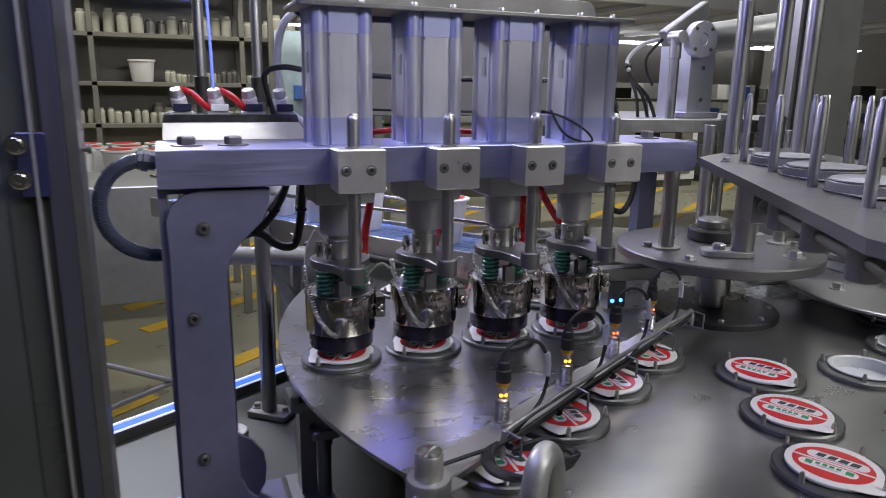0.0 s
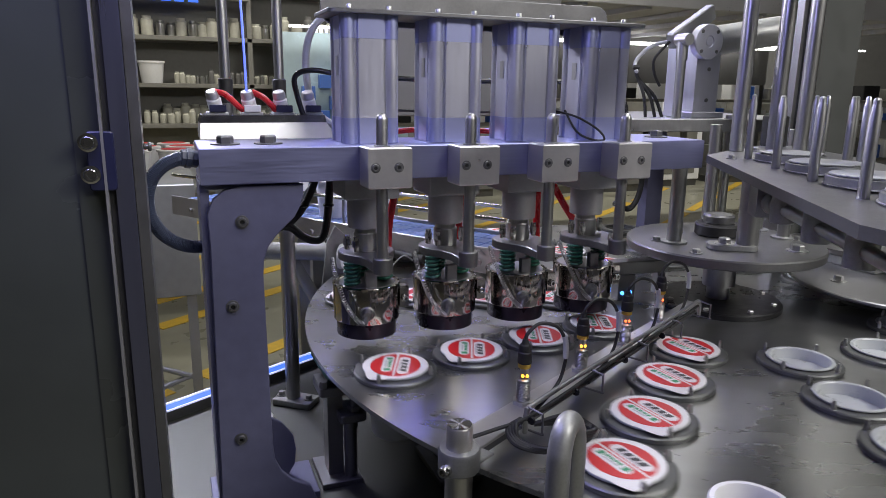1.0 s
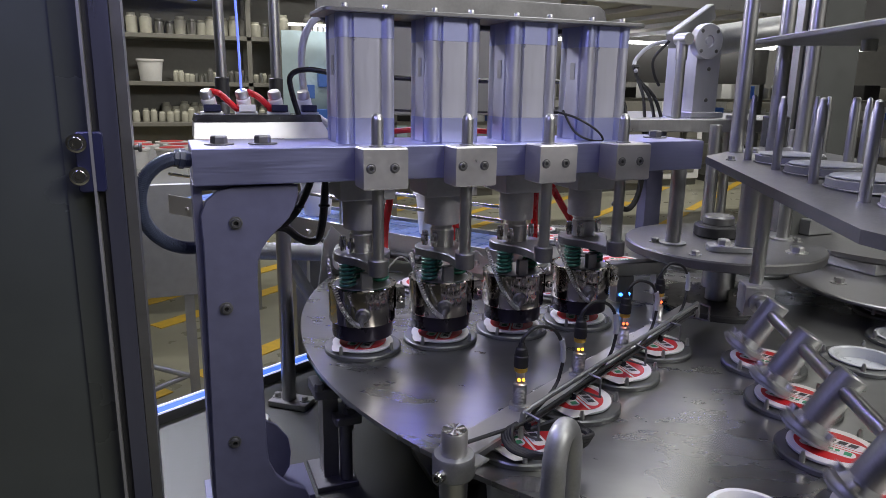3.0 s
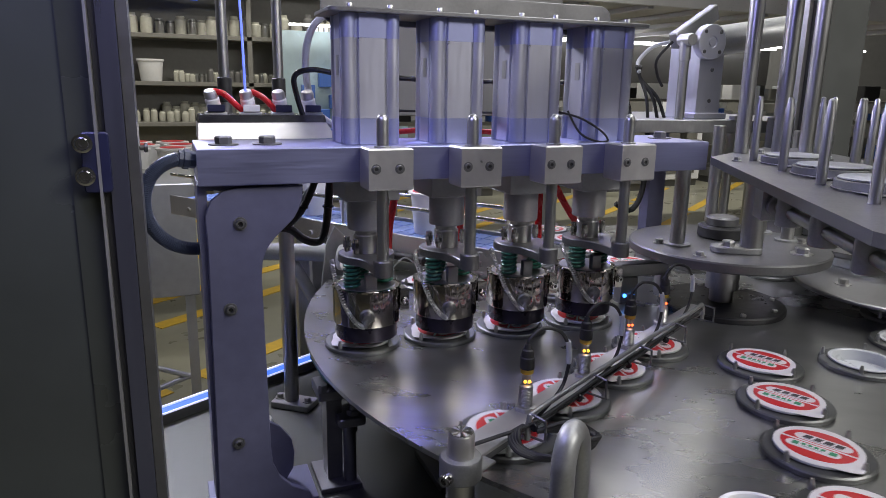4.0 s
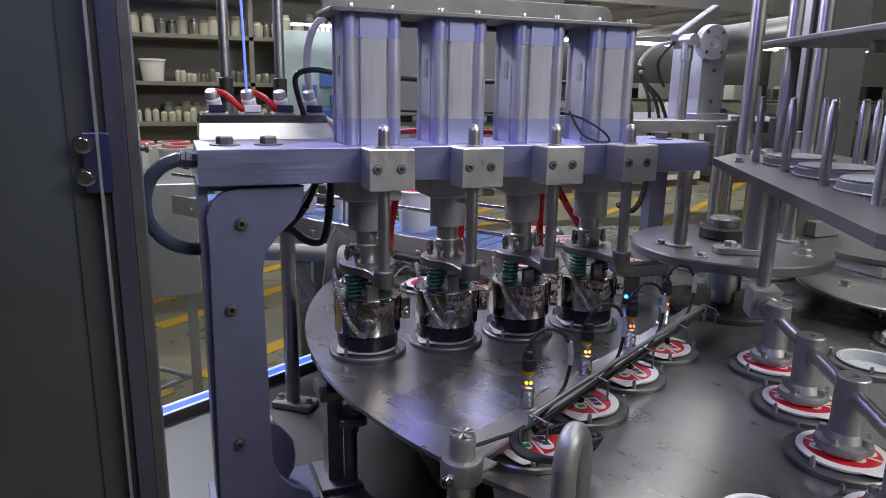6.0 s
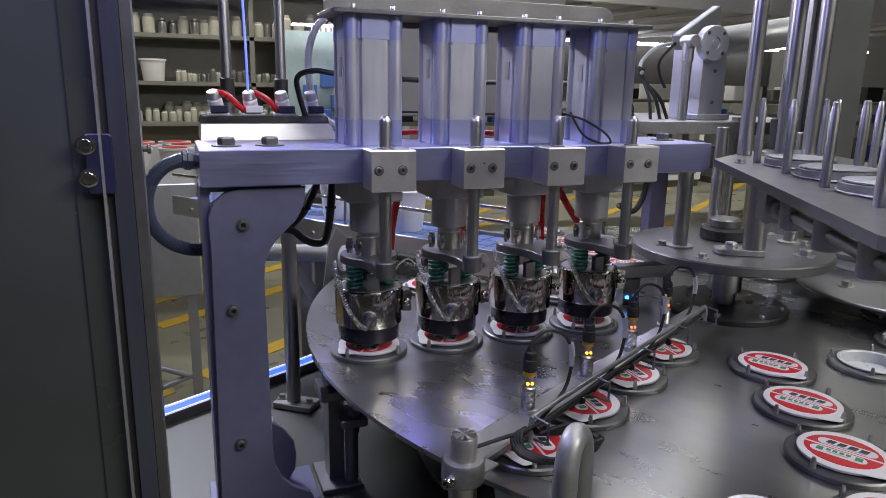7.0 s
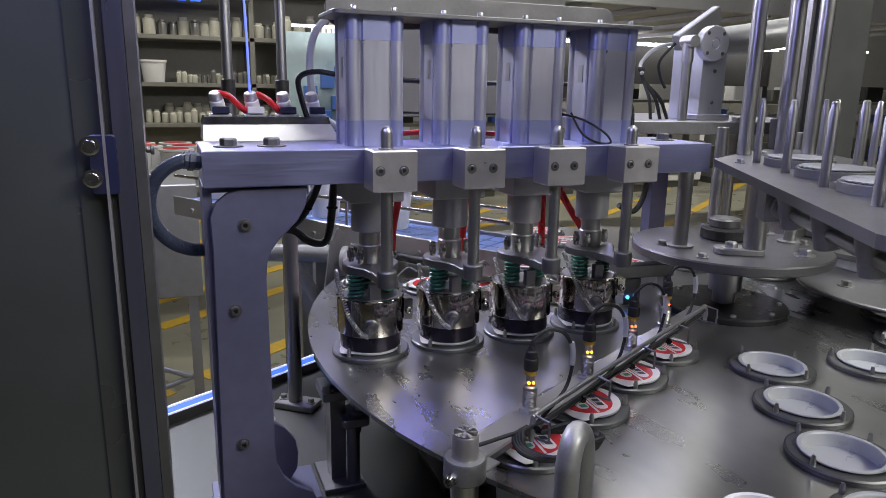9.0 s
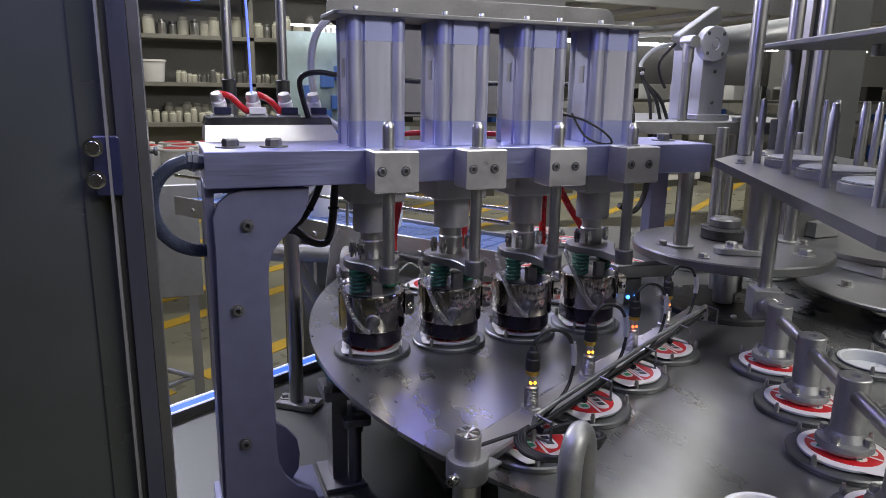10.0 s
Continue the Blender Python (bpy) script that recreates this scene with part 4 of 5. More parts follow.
def build_hub():
    hub = thing("hub_stand", "round grey steel hub plate on a central shaft", "hub plate", at=pose(XC, 0, 0))
    part("shaft", Mesh().lathe([(0.0235, 0.0132), (0.0235, 0.040), (0.0335, 0.041), (0.0335, 0.116)], 40), STEEL_X, hub)
    part("disc", Mesh().lathe([(0.194, 0.1185), (0.198, 0.121), (0.199, 0.136), (0.196, 0.139), (0, 0.139)], 72), HUB_STEEL, hub, "thick grey round plate")
    for x, y, r in ((0.663, 0.014, 0.0150), (0.885, 0.165, 0.0135), (0.921, -0.026, 0.013), (0.935, 0.06, 0.012)):
        post = part("post", Mesh().rod((x - XC, y, 0.139), (x - XC, y, 0.306 if x < 0.7 else 0.372), r, 24), STEEL, hub, "polished steel post")
        part("post_foot", Mesh().lathe([(r + 0.012, 0.139), (r + 0.012, 0.143), (r, 0.144)], 28, Matrix.Translation((x - XC, y, 0))), BLASTED, post)
    for x, y in ((0.640, -0.080), (0.745, 0.10), (0.935, -0.05), (0.64, 0.04)):
        part("disc_bolt", Mesh().bolt((x - XC, y, 0.139), 0.0085, 0.007, washer=0.012), STEEL, hub)
    part("disc_bolt", Mesh().bolt((0.850 - XC, -0.128, 0.139), 0.0130, 0.011, washer=0.021), STEEL, hub, "large hexagon bolt with washer")
    ped = part("pedestal", Mesh().prism(rounded(-0.066, 0.030, -0.024, 0.024, 0.020), 0.139, 0.151, pose(0.750 - XC, -0.083, 0, 0, 0, -30) , 0.0015), BLASTED, hub)
    part("slide_post", Mesh().rod((0.757 - XC, -0.089, 0.151), (0.757 - XC, -0.089, 0.322), 0.0212, 32), STEEL, ped, "thick steel slide post")
    part("pedestal_bolt", Mesh().bolt((0.718 - XC, -0.070, 0.150), 0.0125, 0.011, washer=0.019), STEEL, ped)
    at = pose(0.812 - XC, 0.050, 0.1392)
    knob = part("knob", Mesh().lathe([(0.046, 0.0), (0.049, 0.003), (0.049, 0.022), (0.045, 0.026), (0.02, 0.028)], 44, at), BLACK, hub, "flat black plastic knob")
    part("knob_boss", Mesh().lathe([(0.033, 0.028), (0.033, 0.042), (0.028, 0.046), (0.015, 0.046)], 32, at), HUB_STEEL, knob, "grey knob boss")


def build_magazine():
    """The lid magazine: a thick plate over the lid station with four stacks of lids between upright rods."""
    base = Matrix.Translation((XC, 0, 0)) @ Matrix.Rotation(radians(240), 4, "Z")
    # local x runs outwards along the row, local -y towards the sealing row
    mag = thing("lid_magazine", "thick grey steel magazine plate with upright lid rods", "lid magazine", at=base)
    o = [(0.262, -0.108), (0.895, -0.117), (0.935, -0.100), (0.955, 0.115), (0.20, 0.145), (0.02, 0.125), (-0.03, 0.075), (0.105, -0.018)]
    part("plate", pierced(o, [(r, 0) for r in RADII], 0.0455, 0.3275, 0.340, HUB_STEEL), HUB_STEEL, mag)
    for k, r in enumerate(RADII):
        for dx, y, q in ((-0.042, -0.0515, 0.0060), (-0.080, 0.0565, 0.0056), (-0.042, 0.060, 0.0052), (0.040, 0.070, 0.0056)):
            part("lid_rod", Mesh().lathe([(q, 0.340), (q, 0.428), (q * 0.72, 0.4345), (q * 0.66, 0.4405), (q * 0.4, 0.4425), (0, 0.443)], 16, Matrix.Translation((r + dx, y, 0))), STEEL, mag, "polished upright rod with tapered tip")
        part("stack_ring", Mesh().lathe([(0.0465, 0.3402), (0.0505, 0.3402), (0.0505, 0.3515), (0.0495, 0.3525), (0.0465, 0.3525), (0.0465, 0.3402)], 44, Matrix.Translation((r, 0, 0)), closed=False), BLASTED, mag)
    for x, y in ((0.325, -0.082), (0.16, 0.0)):
        part("plate_bolt", Mesh().bolt((x, y, 0.340), 0.0052, 0.0050, washer=0.0078), BLASTED, mag)
    for k, r in enumerate(RADII):
        stack = thing("lid_stack", "short stack of white foil lids in the magazine", "lid stack", "lid stacks", base @ pose(r, 0, 0.3527))
        for q in range(2):
            part("lid", Mesh().lathe([(0.0465, q * 0.0014), (0.0475, q * 0.0014 + 0.0006), (0.0465, q * 0.0014 + 0.0012), (0.0, q * 0.0014 + 0.0012)], 36, pose(0.001 * (q - 1), 0.001, 0)), CUP_WHITE, stack)
    # tall guide rods, lift cylinder and square column behind the magazine
    rods = thing("tall_guide_rod", "tall polished steel guide rod rising from the magazine plate", "guide rod", "tall guide rods", base @ pose(0.163, -0.035, 0.3402))
    part("rod", Mesh().rod((0, 0, 0), (0, 0, 0.9), 0.0128, 24), STEEL, rods)
    back = copy_thing(rods, base @ pose(0.120, 0.0895, 0.3402))
    back["label"] = "tall polished steel guide rod before the dark square column"
    # the lift rod on the hub, and the column behind
    lift = thing("lift_cylinder", "steel rod rising from a black rubber sleeve on the magazine plate", "lift cylinder", at=pose(0.846, -0.040, 0.3402))
    part("sleeve", Mesh().lathe([(0.0245, 0), (0.0245, 0.058), (0.0225, 0.0605)], 32), BLACK, lift, "black rubber sleeve")
    part("rod", Mesh().rod((0, 0, 0.0602), (0, 0, 0.9), 0.0138, 24), STEEL, lift)
    col = thing("square_column", "tall dark grey square steel column", "column")
    part("tube", Mesh().box(1.118, 1.288, 0.150, 0.212, DECK_Z, 1.4, 0.005), COLUMN_GREY, col)
    part("side_bar", Mesh().box(1.106, 1.1178, 0.160, 0.205, DECK_Z, 1.4, 0.003), HUB_STEEL, col, "lighter steel side bar")


ARM_PARTS = {}


def build_applicator():
    """The lid arm: a sliding carriage with a turning shaft and four suction heads."""
    rot = Matrix.Rotation(radians(240), 4, "Z")
    app = thing("lid_applicator", "steel lid applicator carriage with a swinging row of suction heads", "lid applicator")
    o = RADII[3] - 0.085
    c = ROW * o
    carr = Mesh().box(-0.024, 0.024, -0.024, 0.024, -0.026, 0.027, 0.002, Matrix.Translation(c) @ rot)
    part("slide_block", carr, BLASTED, app, "square steel slide block")
    up = c - ROW * 0.006
    part("slide_rod", Mesh().rod((up.x, up.y, 0.02), (up.x, up.y, 0.428), 0.0115, 20), STEEL, app, "steel slide rod")
    top = [(0.255, -0.035), (0.285, -0.056), (0.62, -0.02), (0.95, 0.02), (0.95, 0.17), (0.27, 0.17)]
    part("top_plate", Mesh().prism(top, 0.428, 0.436, rot, 0.0015), HUB_STEEL, app, "grey steel lift plate")
    for x, y in ((0.42, 0.06), (0.56, 0.07), (0.75, 0.08)):
        p = rot @ Vector((x, y, 0))
        part("pusher", Mesh().lathe([(0.0105, 0.412), (0.0105, 0.4275)], 24, Matrix.Translation((p.x, p.y, 0))), STEEL, app)
    arm = part("swing_arm", Mesh().rod(tuple(ROW * (o + 0.01)), tuple(ROW * 0.86), 0.0098, 20), STEEL, app, "polished turning shaft")
    part("shaft_nut", Mesh().rod(tuple(ROW * (o + 0.0245)), tuple(ROW * (o + 0.038)), 0.0180, 24), STEEL, arm)
    # the arm's heads hang from the shaft, a little to its side
    for r in RADII:
        p = ROW * r
        m = Matrix.Translation(p) @ rot
        head = part("suction_body", Mesh().lathe([(0.0192, -0.064), (0.0192, 0.0205), (0.0178, 0.0220), (0.006, 0.0220), (0.005, 0.017)], 36, m), BLASTED, arm, "grey cylindrical suction body")
        for q in (45, 135, 225, 315):
            part("flange_nut", Mesh().bolt(tuple(m @ Vector((0.0268 * math.cos(radians(q)), 0.0268 * math.sin(radians(q)), -0.0625))), 0.0050, 0.008, sides=14, washer=0.007), STEEL, head)
        part("suction_flange", Mesh().lathe([(0.0325, -0.0715), (0.034, -0.070), (0.034, -0.0655), (0.0325, -0.0625), (0.0245, -0.0605), (0.0193, -0.050)], 40, m), BLASTED, head)
        part("suction_pad", Mesh().lathe([(0.018, -0.0745), (0.029, -0.0755), (0.031, -0.0715)], 36, m, closed=False), GREY_TUBE, head, "pale ring-shaped suction pad")
    ARM_PARTS["thing"], ARM_PARTS["arm"] = app, arm


# ---- behind the machine ----


def build_rear():
    # platform of the next station with its pivot arm
    st = thing("rear_station", "steel platform with a pivot arm and round bearing cap", "machine station", at=pose(-0.016, 0, -0.010))
    o = [(0.80, 0.42), (1.06, 0.36), (1.22, 0.33), (1.5, 0.40), (1.5, 0.95), (0.75, 0.95)]
    part("platform", Mesh().prism(o, 0.350, 0.384, None, 0.002), STEEL_X, st)
    up = part("upright", Mesh().box(1.065, 1.145, 0.44, 0.50, 0.384, 0.585, 0.002), ALU, st, "aluminium upright")
    part("upright_foot", Mesh().box(1.05, 1.16, 0.425, 0.51, 0.3842, 0.400, 0.002), ALU, up)
    cap = Matrix.Translation((1.080, 0.44, 0.586)) @ UPRIGHT_Y
    part("bearing_cap", Mesh().lathe([(0.046, 0.0), (0.046, 0.022), (0.044, 0.024), (0.016, 0.024), (0.0155, 0.020), (0.010, 0.0205), (0.010, 0.023), (0, 0.023)], 44, cap), ALU, st, "round bearing cap with four screws")
    for q in (45, 135, 225, 315):
        part("cap_screw", Mesh().socket(tuple(cap @ Vector((0.036 * math.cos(radians(q)), 0.036 * math.sin(radians(q)), 0.024))), 0.005, 0.002, (0, -1, 0)), DARK_STEEL, st)
    for z in (0.432, 0.515):
        part("upright_screw", Mesh().socket((1.108, 0.4398, z), 0.0055, 0.002, (0, -1, 0)), DARK_STEEL, up)
    part("rear_post", Mesh().box(1.055, 1.100, 0.505, 0.55, 0.384, 0.60, 0.002), ALU, st)
    part("push_rod", Mesh().rod((0.995, 0.42, 0.384), (0.995, 0.42, 0.540), 0.0125, 20).rod((0.995, 0.42, 0.535), (0.995, 0.42, 0.585), 0.015, 20).rod((0.995, 0.395, 0.588), (0.995, 0.44, 0.588), 0.0155, 20), STEEL, st)
    part("cross_arm", Mesh().rod((1.10, 0.47, 0.586), (1.55, 0.40, 0.66), 0.040, 32), BLASTED, st, "thick tapering cross arm")
    part("lever", Mesh().box(0, 0.20, -0.012, 0.012, -0.022, 0.022, 0.003, Matrix.Translation((0.985, 0.455, 0.585)) @ Matrix.Rotation(radians(17), 4, "Z") @ Matrix.Rotation(radians(-26), 4, "Y")), BLASTED, st)
    part("hose", Mesh().tube([(1.02, 0.45, 0.59), (0.96, 0.5, 0.575), (0.925, 0.52, 0.535), (0.915, 0.5, 0.505)], 0.0052, 10), GREY_TUBE, st, "grey hose")
    for d in (0, 0.02, 0.035):
        part("cable", Mesh().tube([(0.905 + d * 0.4, 0.5, 0.52), (0.935, 0.52, 0.49), (0.945 + d, 0.5, 0.44), (0.955 + 1.6 * d, 0.5, 0.384)], 0.0048, 8), BLACK, st, "black cable")
    part("cable", Mesh().tube([(0.985, 0.46, 0.585), (0.955, 0.48, 0.54), (0.975, 0.5, 0.50), (1.01, 0.52, 0.47)], 0.004, 8), BLACK, st)
    part("blue_gland", Mesh().rod((0.872, 0.5, 0.384), (0.872, 0.5, 0.410), 0.013, 12), BLUE_PLASTIC, st, "blue gland")
    part("platform_bolt", Mesh().bolt((1.125, 0.36, 0.384), 0.012, 0.010, washer=0.016), STEEL, st)
    for x, y in ((1.122, 0.40), (0.86, 0.6), (1.45, 0.7)):
        part("platform_leg", Mesh().rod((x, y, DECK_Z + 0.010), (x, y, 0.350), 0.0155, 20), STEEL, st)
    part("platform_leg", Mesh().box(1.075, 1.133, 0.62, 0.66, DECK_Z + 0.010, 0.350, 0.003), PAINT_GREY_LIT, st, "violet-grey square leg")
    hook = thing("hanging_hose", "black hose hanging in a hook below the platform", "hose")
    part("hose", Mesh().tube([(1.036, 0.62, 0.338), (1.036, 0.62, 0.165), (1.001, 0.62, 0.093), (0.942, 0.62, 0.113)], 0.0085, 10), BLACK, hook)
    # second disc seen behind the hub
    disc = thing("rear_plate", "thick round steel plate carried by the square column", "round plate", at=pose(1.33, 0.02, 0.085))
    part("disc", Mesh().lathe([(0.235, 0.0), (0.24, 0.004), (0.24, 0.014), (0, 0.016)], 64), HUB_STEEL, disc)
    part("bearing", Mesh().lathe([(0.035, 0.016), (0.035, 0.032), (0.02, 0.034), (0.02, 0.05)], 24, Matrix.Translation((-0.05, -0.16, 0))), BLASTED, disc)
    part("bracket", Mesh().box(-0.16, -0.08, 0.10, 0.1295, 0.0162, 0.055, 0.002), BLASTED, disc)
    low = thing("drip_plate", "pale round steel drip plate held over the turntable", "round plate", at=pose(1.118, -0.163, 0.05))
    part("disc", Mesh().lathe([(0.208, 0.0), (0.212, 0.003), (0.212, 0.007), (0.209, 0.009), (0, 0.0095)], 72), STEEL_X, low)
    part("stay", Mesh().box(0.0, 0.04, 0.06, 0.3125, 0.0098, 0.0345, 0.002), BLASTED, low, "flat steel stay to the column")
    for x, y in ((0.02, -0.08), (0.10, -0.06), (-0.12, 0.05)):
        part("plate_bolt", Mesh().bolt((x, y, 0.0092), 0.010, 0.010, washer=0.016), STEEL, low)
    # overhead cover of the machine with bright tube lights beyond
    hood = thing("overhead_hood", "long pale steel hood hanging behind the machine", "machine hood")
    part("panel", Mesh().box(0.80, 4.4, 1.74, 1.76, 0.835, 1.12, 0.004), BLOCK_ALU, hood)
    part("tray", Mesh().box(0.80, 4.4, 1.761, 3.45, 0.85, 0.87, 0.004), TRAY_PALE, hood, "bright reflecting underside tray")
    for k in range(9):
        part("tray_rib", Mesh().box(1.15 + 0.36 * k, 1.18 + 0.36 * k, 1.77, 3.39, 0.825, 0.8498, 0.002), ALU, hood)
    part("tube_light", Mesh().box(1.1, 4.3, 3.30, 3.33, 0.772, 0.795, 0.004), LAMP_GLOW, hood, "bright white tube light")
    part("end_panel", Mesh().box(1.05, 4.4, 3.46, 3.50, 0.50, 0.85, 0.004), REAR_PANEL, hood, "grey end panel")
    for x in (1.06, 4.34):
        part("hood_leg", Mesh().box(x, x + 0.05, 3.46, 3.51, FLOOR, 0.5, 0.002), STEEL, hood)
    back = thing("rear_cabinet", "grey steel cabinet wall behind the cylinders", "cabinet")
    part("wall", Mesh().box(0.335, 1.30, 1.60, 1.66, 0.33, 0.95, 0.004), REAR_PANEL, back)
    part("leg", Mesh().box(0.35, 0.41, 1.6, 1.66, FLOOR, 0.33, 0.002), DARK_STEEL, back)
    part("leg", Mesh().box(1.22, 1.28, 1.6, 1.66, FLOOR, 0.33, 0.002), STEEL, back)
    part("red_mark", Mesh().box(0.995, 1.035, 1.594, 1.5995, 0.66, 0.72, 0.001), RED_TUBE, back, "small red mark")
    # chrome uprights with black clamps behind the manifold
    for x, zb in ((-0.155, 0.44), (-0.018, 0.44)):
        r = thing("chrome_upright", "bright steel upright in a black clamp", "upright tube", "chrome uprights", pose(x, 0.8, 0))
        part("tube", Mesh().rod((0, 0, zb), (0, 0, 1.4), 0.0130, 24), STEEL, r)
        part("clamp", Mesh().lathe([(0.016, zb - 0.04), (0.0178, zb - 0.038), (0.0178, zb + 0.02), (0.016, zb + 0.022)], 20), BLACK, r, "black clamp")
        part("lower_tube", Mesh().rod((0, 0, FLOOR), (0, 0, zb - 0.03), 0.0165, 20), DARK_STEEL, r)
    grey = thing("grey_air_hose", "pale grey air hose rising beside the cylinder", "hose")
    part("hose", Mesh().tube([(0.02, 0.16, 0.359), (-0.045, 0.17, 0.40), (-0.062, 0.17, 0.48), (-0.05, 0.16, 0.545), (-0.01, 0.14, 0.575), (0.05, 0.12, 0.58)], 0.0065, 10), GREY_TUBE, grey)
    blk = thing("black_cable", "black cable run behind the cylinders", "cable")
    part("cable", Mesh().tube([(-0.075, 0.12, 0.385), (-0.088, 0.12, 0.43), (-0.09, 0.12, 0.462), (-0.06, 0.12, 0.473), (0.0, 0.12, 0.467), (0.2, 0.13, 0.459), (0.40, 0.13, 0.461), (0.56, 0.14, 0.455), (0.60, 0.13, 0.42), (0.60, 0.12, 0.37)], 0.0048, 10), BLACK_GLOSS, blk)
    part("thin_cable", Mesh().tube([(0.01, 0.1, 0.41), (0.1, 0.1, 0.405), (0.3, 0.1, 0.402), (0.5, 0.1, 0.40)], 0.0022, 8), BLACK, blk)
    part("loop_cable", Mesh().tube([(0.345, 0.0, 0.41), (0.37, -0.05, 0.40), (0.41, -0.06, 0.378), (0.425, -0.06, 0.360), (0.40, -0.055, 0.3605), (0.375, -0.045, 0.375), (0.365, -0.02, 0.41)], 0.0020, 8), BLACK, blk, "thin looping cable")
    rt = thing("red_air_line", "red air tube lying behind the cylinders", "air tube")
    part("tube", Mesh().tube([(0.03, 0.10, 0.362), (0.12, 0.10, 0.370), (0.2, 0.12, 0.368), (0.3, 0.10, 0.365)], 0.005, 10), RED_TUBE, rt)
    for pts in ([(0.075, 0.06, 0.305), (0.068, 0.06, 0.25), (0.060, 0.06, 0.207), (0.054, 0.05, 0.165)], [(0.362, 0.06, 0.26), (0.362, 0.06, 0.21), (0.358, 0.05, 0.155)], [(0.372, 0.06, 0.303), (0.391, 0.06, 0.272), (0.420, 0.06, 0.227), (0.452, 0.055, 0.180), (0.468, 0.045, 0.150)], [(0.20, 0.06, 0.27), (0.198, 0.06, 0.22), (0.188, 0.05, 0.155)]):
        r = thing("red_air_tube", "red air tube hanging down to a sealing head", "air tube", "red head tubes")
        part("tube", Mesh().tube(pts, 0.0068, 10), RED_TUBE, r)
        part("elbow", Mesh().rod((pts[-1][0], pts[-1][1], pts[-1][2] - 0.012), pts[-1], 0.009, 14), CHROME, r, "bright push fitting")
    cab = thing("cable_bundle", "black and grey cables hanging below the beam end", "cables")
    part("cable", Mesh().tube([(-0.060, 0.085, 0.306), (-0.077, 0.09, 0.259), (-0.102, 0.09, 0.221), (-0.135, 0.09, 0.202), (-0.19, 0.09, 0.195)], 0.0062, 10), BLACK, cab, "black cable")
    part("cable", Mesh().tube([(-0.038, 0.085, 0.306), (-0.041, 0.09, 0.273), (-0.047, 0.09, 0.215), (-0.056, 0.09, 0.182), (-0.072, 0.09, 0.177), (-0.092, 0.09, 0.186), (-0.113, 0.09, 0.203), (-0.15, 0.09, 0.206), (-0.2, 0.09, 0.2)], 0.0070, 10), BLACK, cab, "black cable")
    part("cable", Mesh().tube([(-0.045, 0.086, 0.306), (-0.07, 0.10, 0.275), (-0.095, 0.10, 0.245), (-0.13, 0.10, 0.215), (-0.2, 0.1, 0.19)], 0.0045, 10), GREY_TUBE, cab, "grey cable")
    part("cable", Mesh().tube([(-0.032, 0.095, 0.306), (-0.036, 0.10, 0.26), (-0.042, 0.10, 0.21), (-0.052, 0.10, 0.186)], 0.0045, 10), GREY_TUBE, cab, "grey cable")
    for p in ((-0.089, 0.09, 0.240), (-0.044, 0.09, 0.24)):
        part("cable_tie", Mesh().lathe([(0.0095, -0.002), (0.0102, 0), (0.0095, 0.002)], 16, Matrix.Translation(p)), BLACK_GLOSS, cab)
    br = thing("sensor_bracket", "dark steel bracket with a small blue light", "bracket")
    part("bar", Mesh().prism([(0.555, 0.07), (0.69, 0.055), (0.692, 0.085), (0.557, 0.1)], 0.062, 0.09, None, 0.002), DARK_STEEL, br)
    part("foot", Mesh().box(0.668, 0.688, 0.06, 0.08, 0.0135, 0.0615, 0.001), DARK_STEEL, br)
    part("lamp_block", Mesh().box(0.572, 0.614, 0.0658, 0.090, 0.004, 0.0618, 0.002), DARK_STEEL, br)
    for x in (0.582, 0.602):
        part("indicator", Mesh().lathe([(0.004, 0), (0.0035, 0.003), (0, 0.004)], 12, Matrix.Translation((x, 0.0655, 0.022)) @ UPRIGHT_Y), BLUE_GLOW, br, "glowing blue indicator")


CONVEYED = []


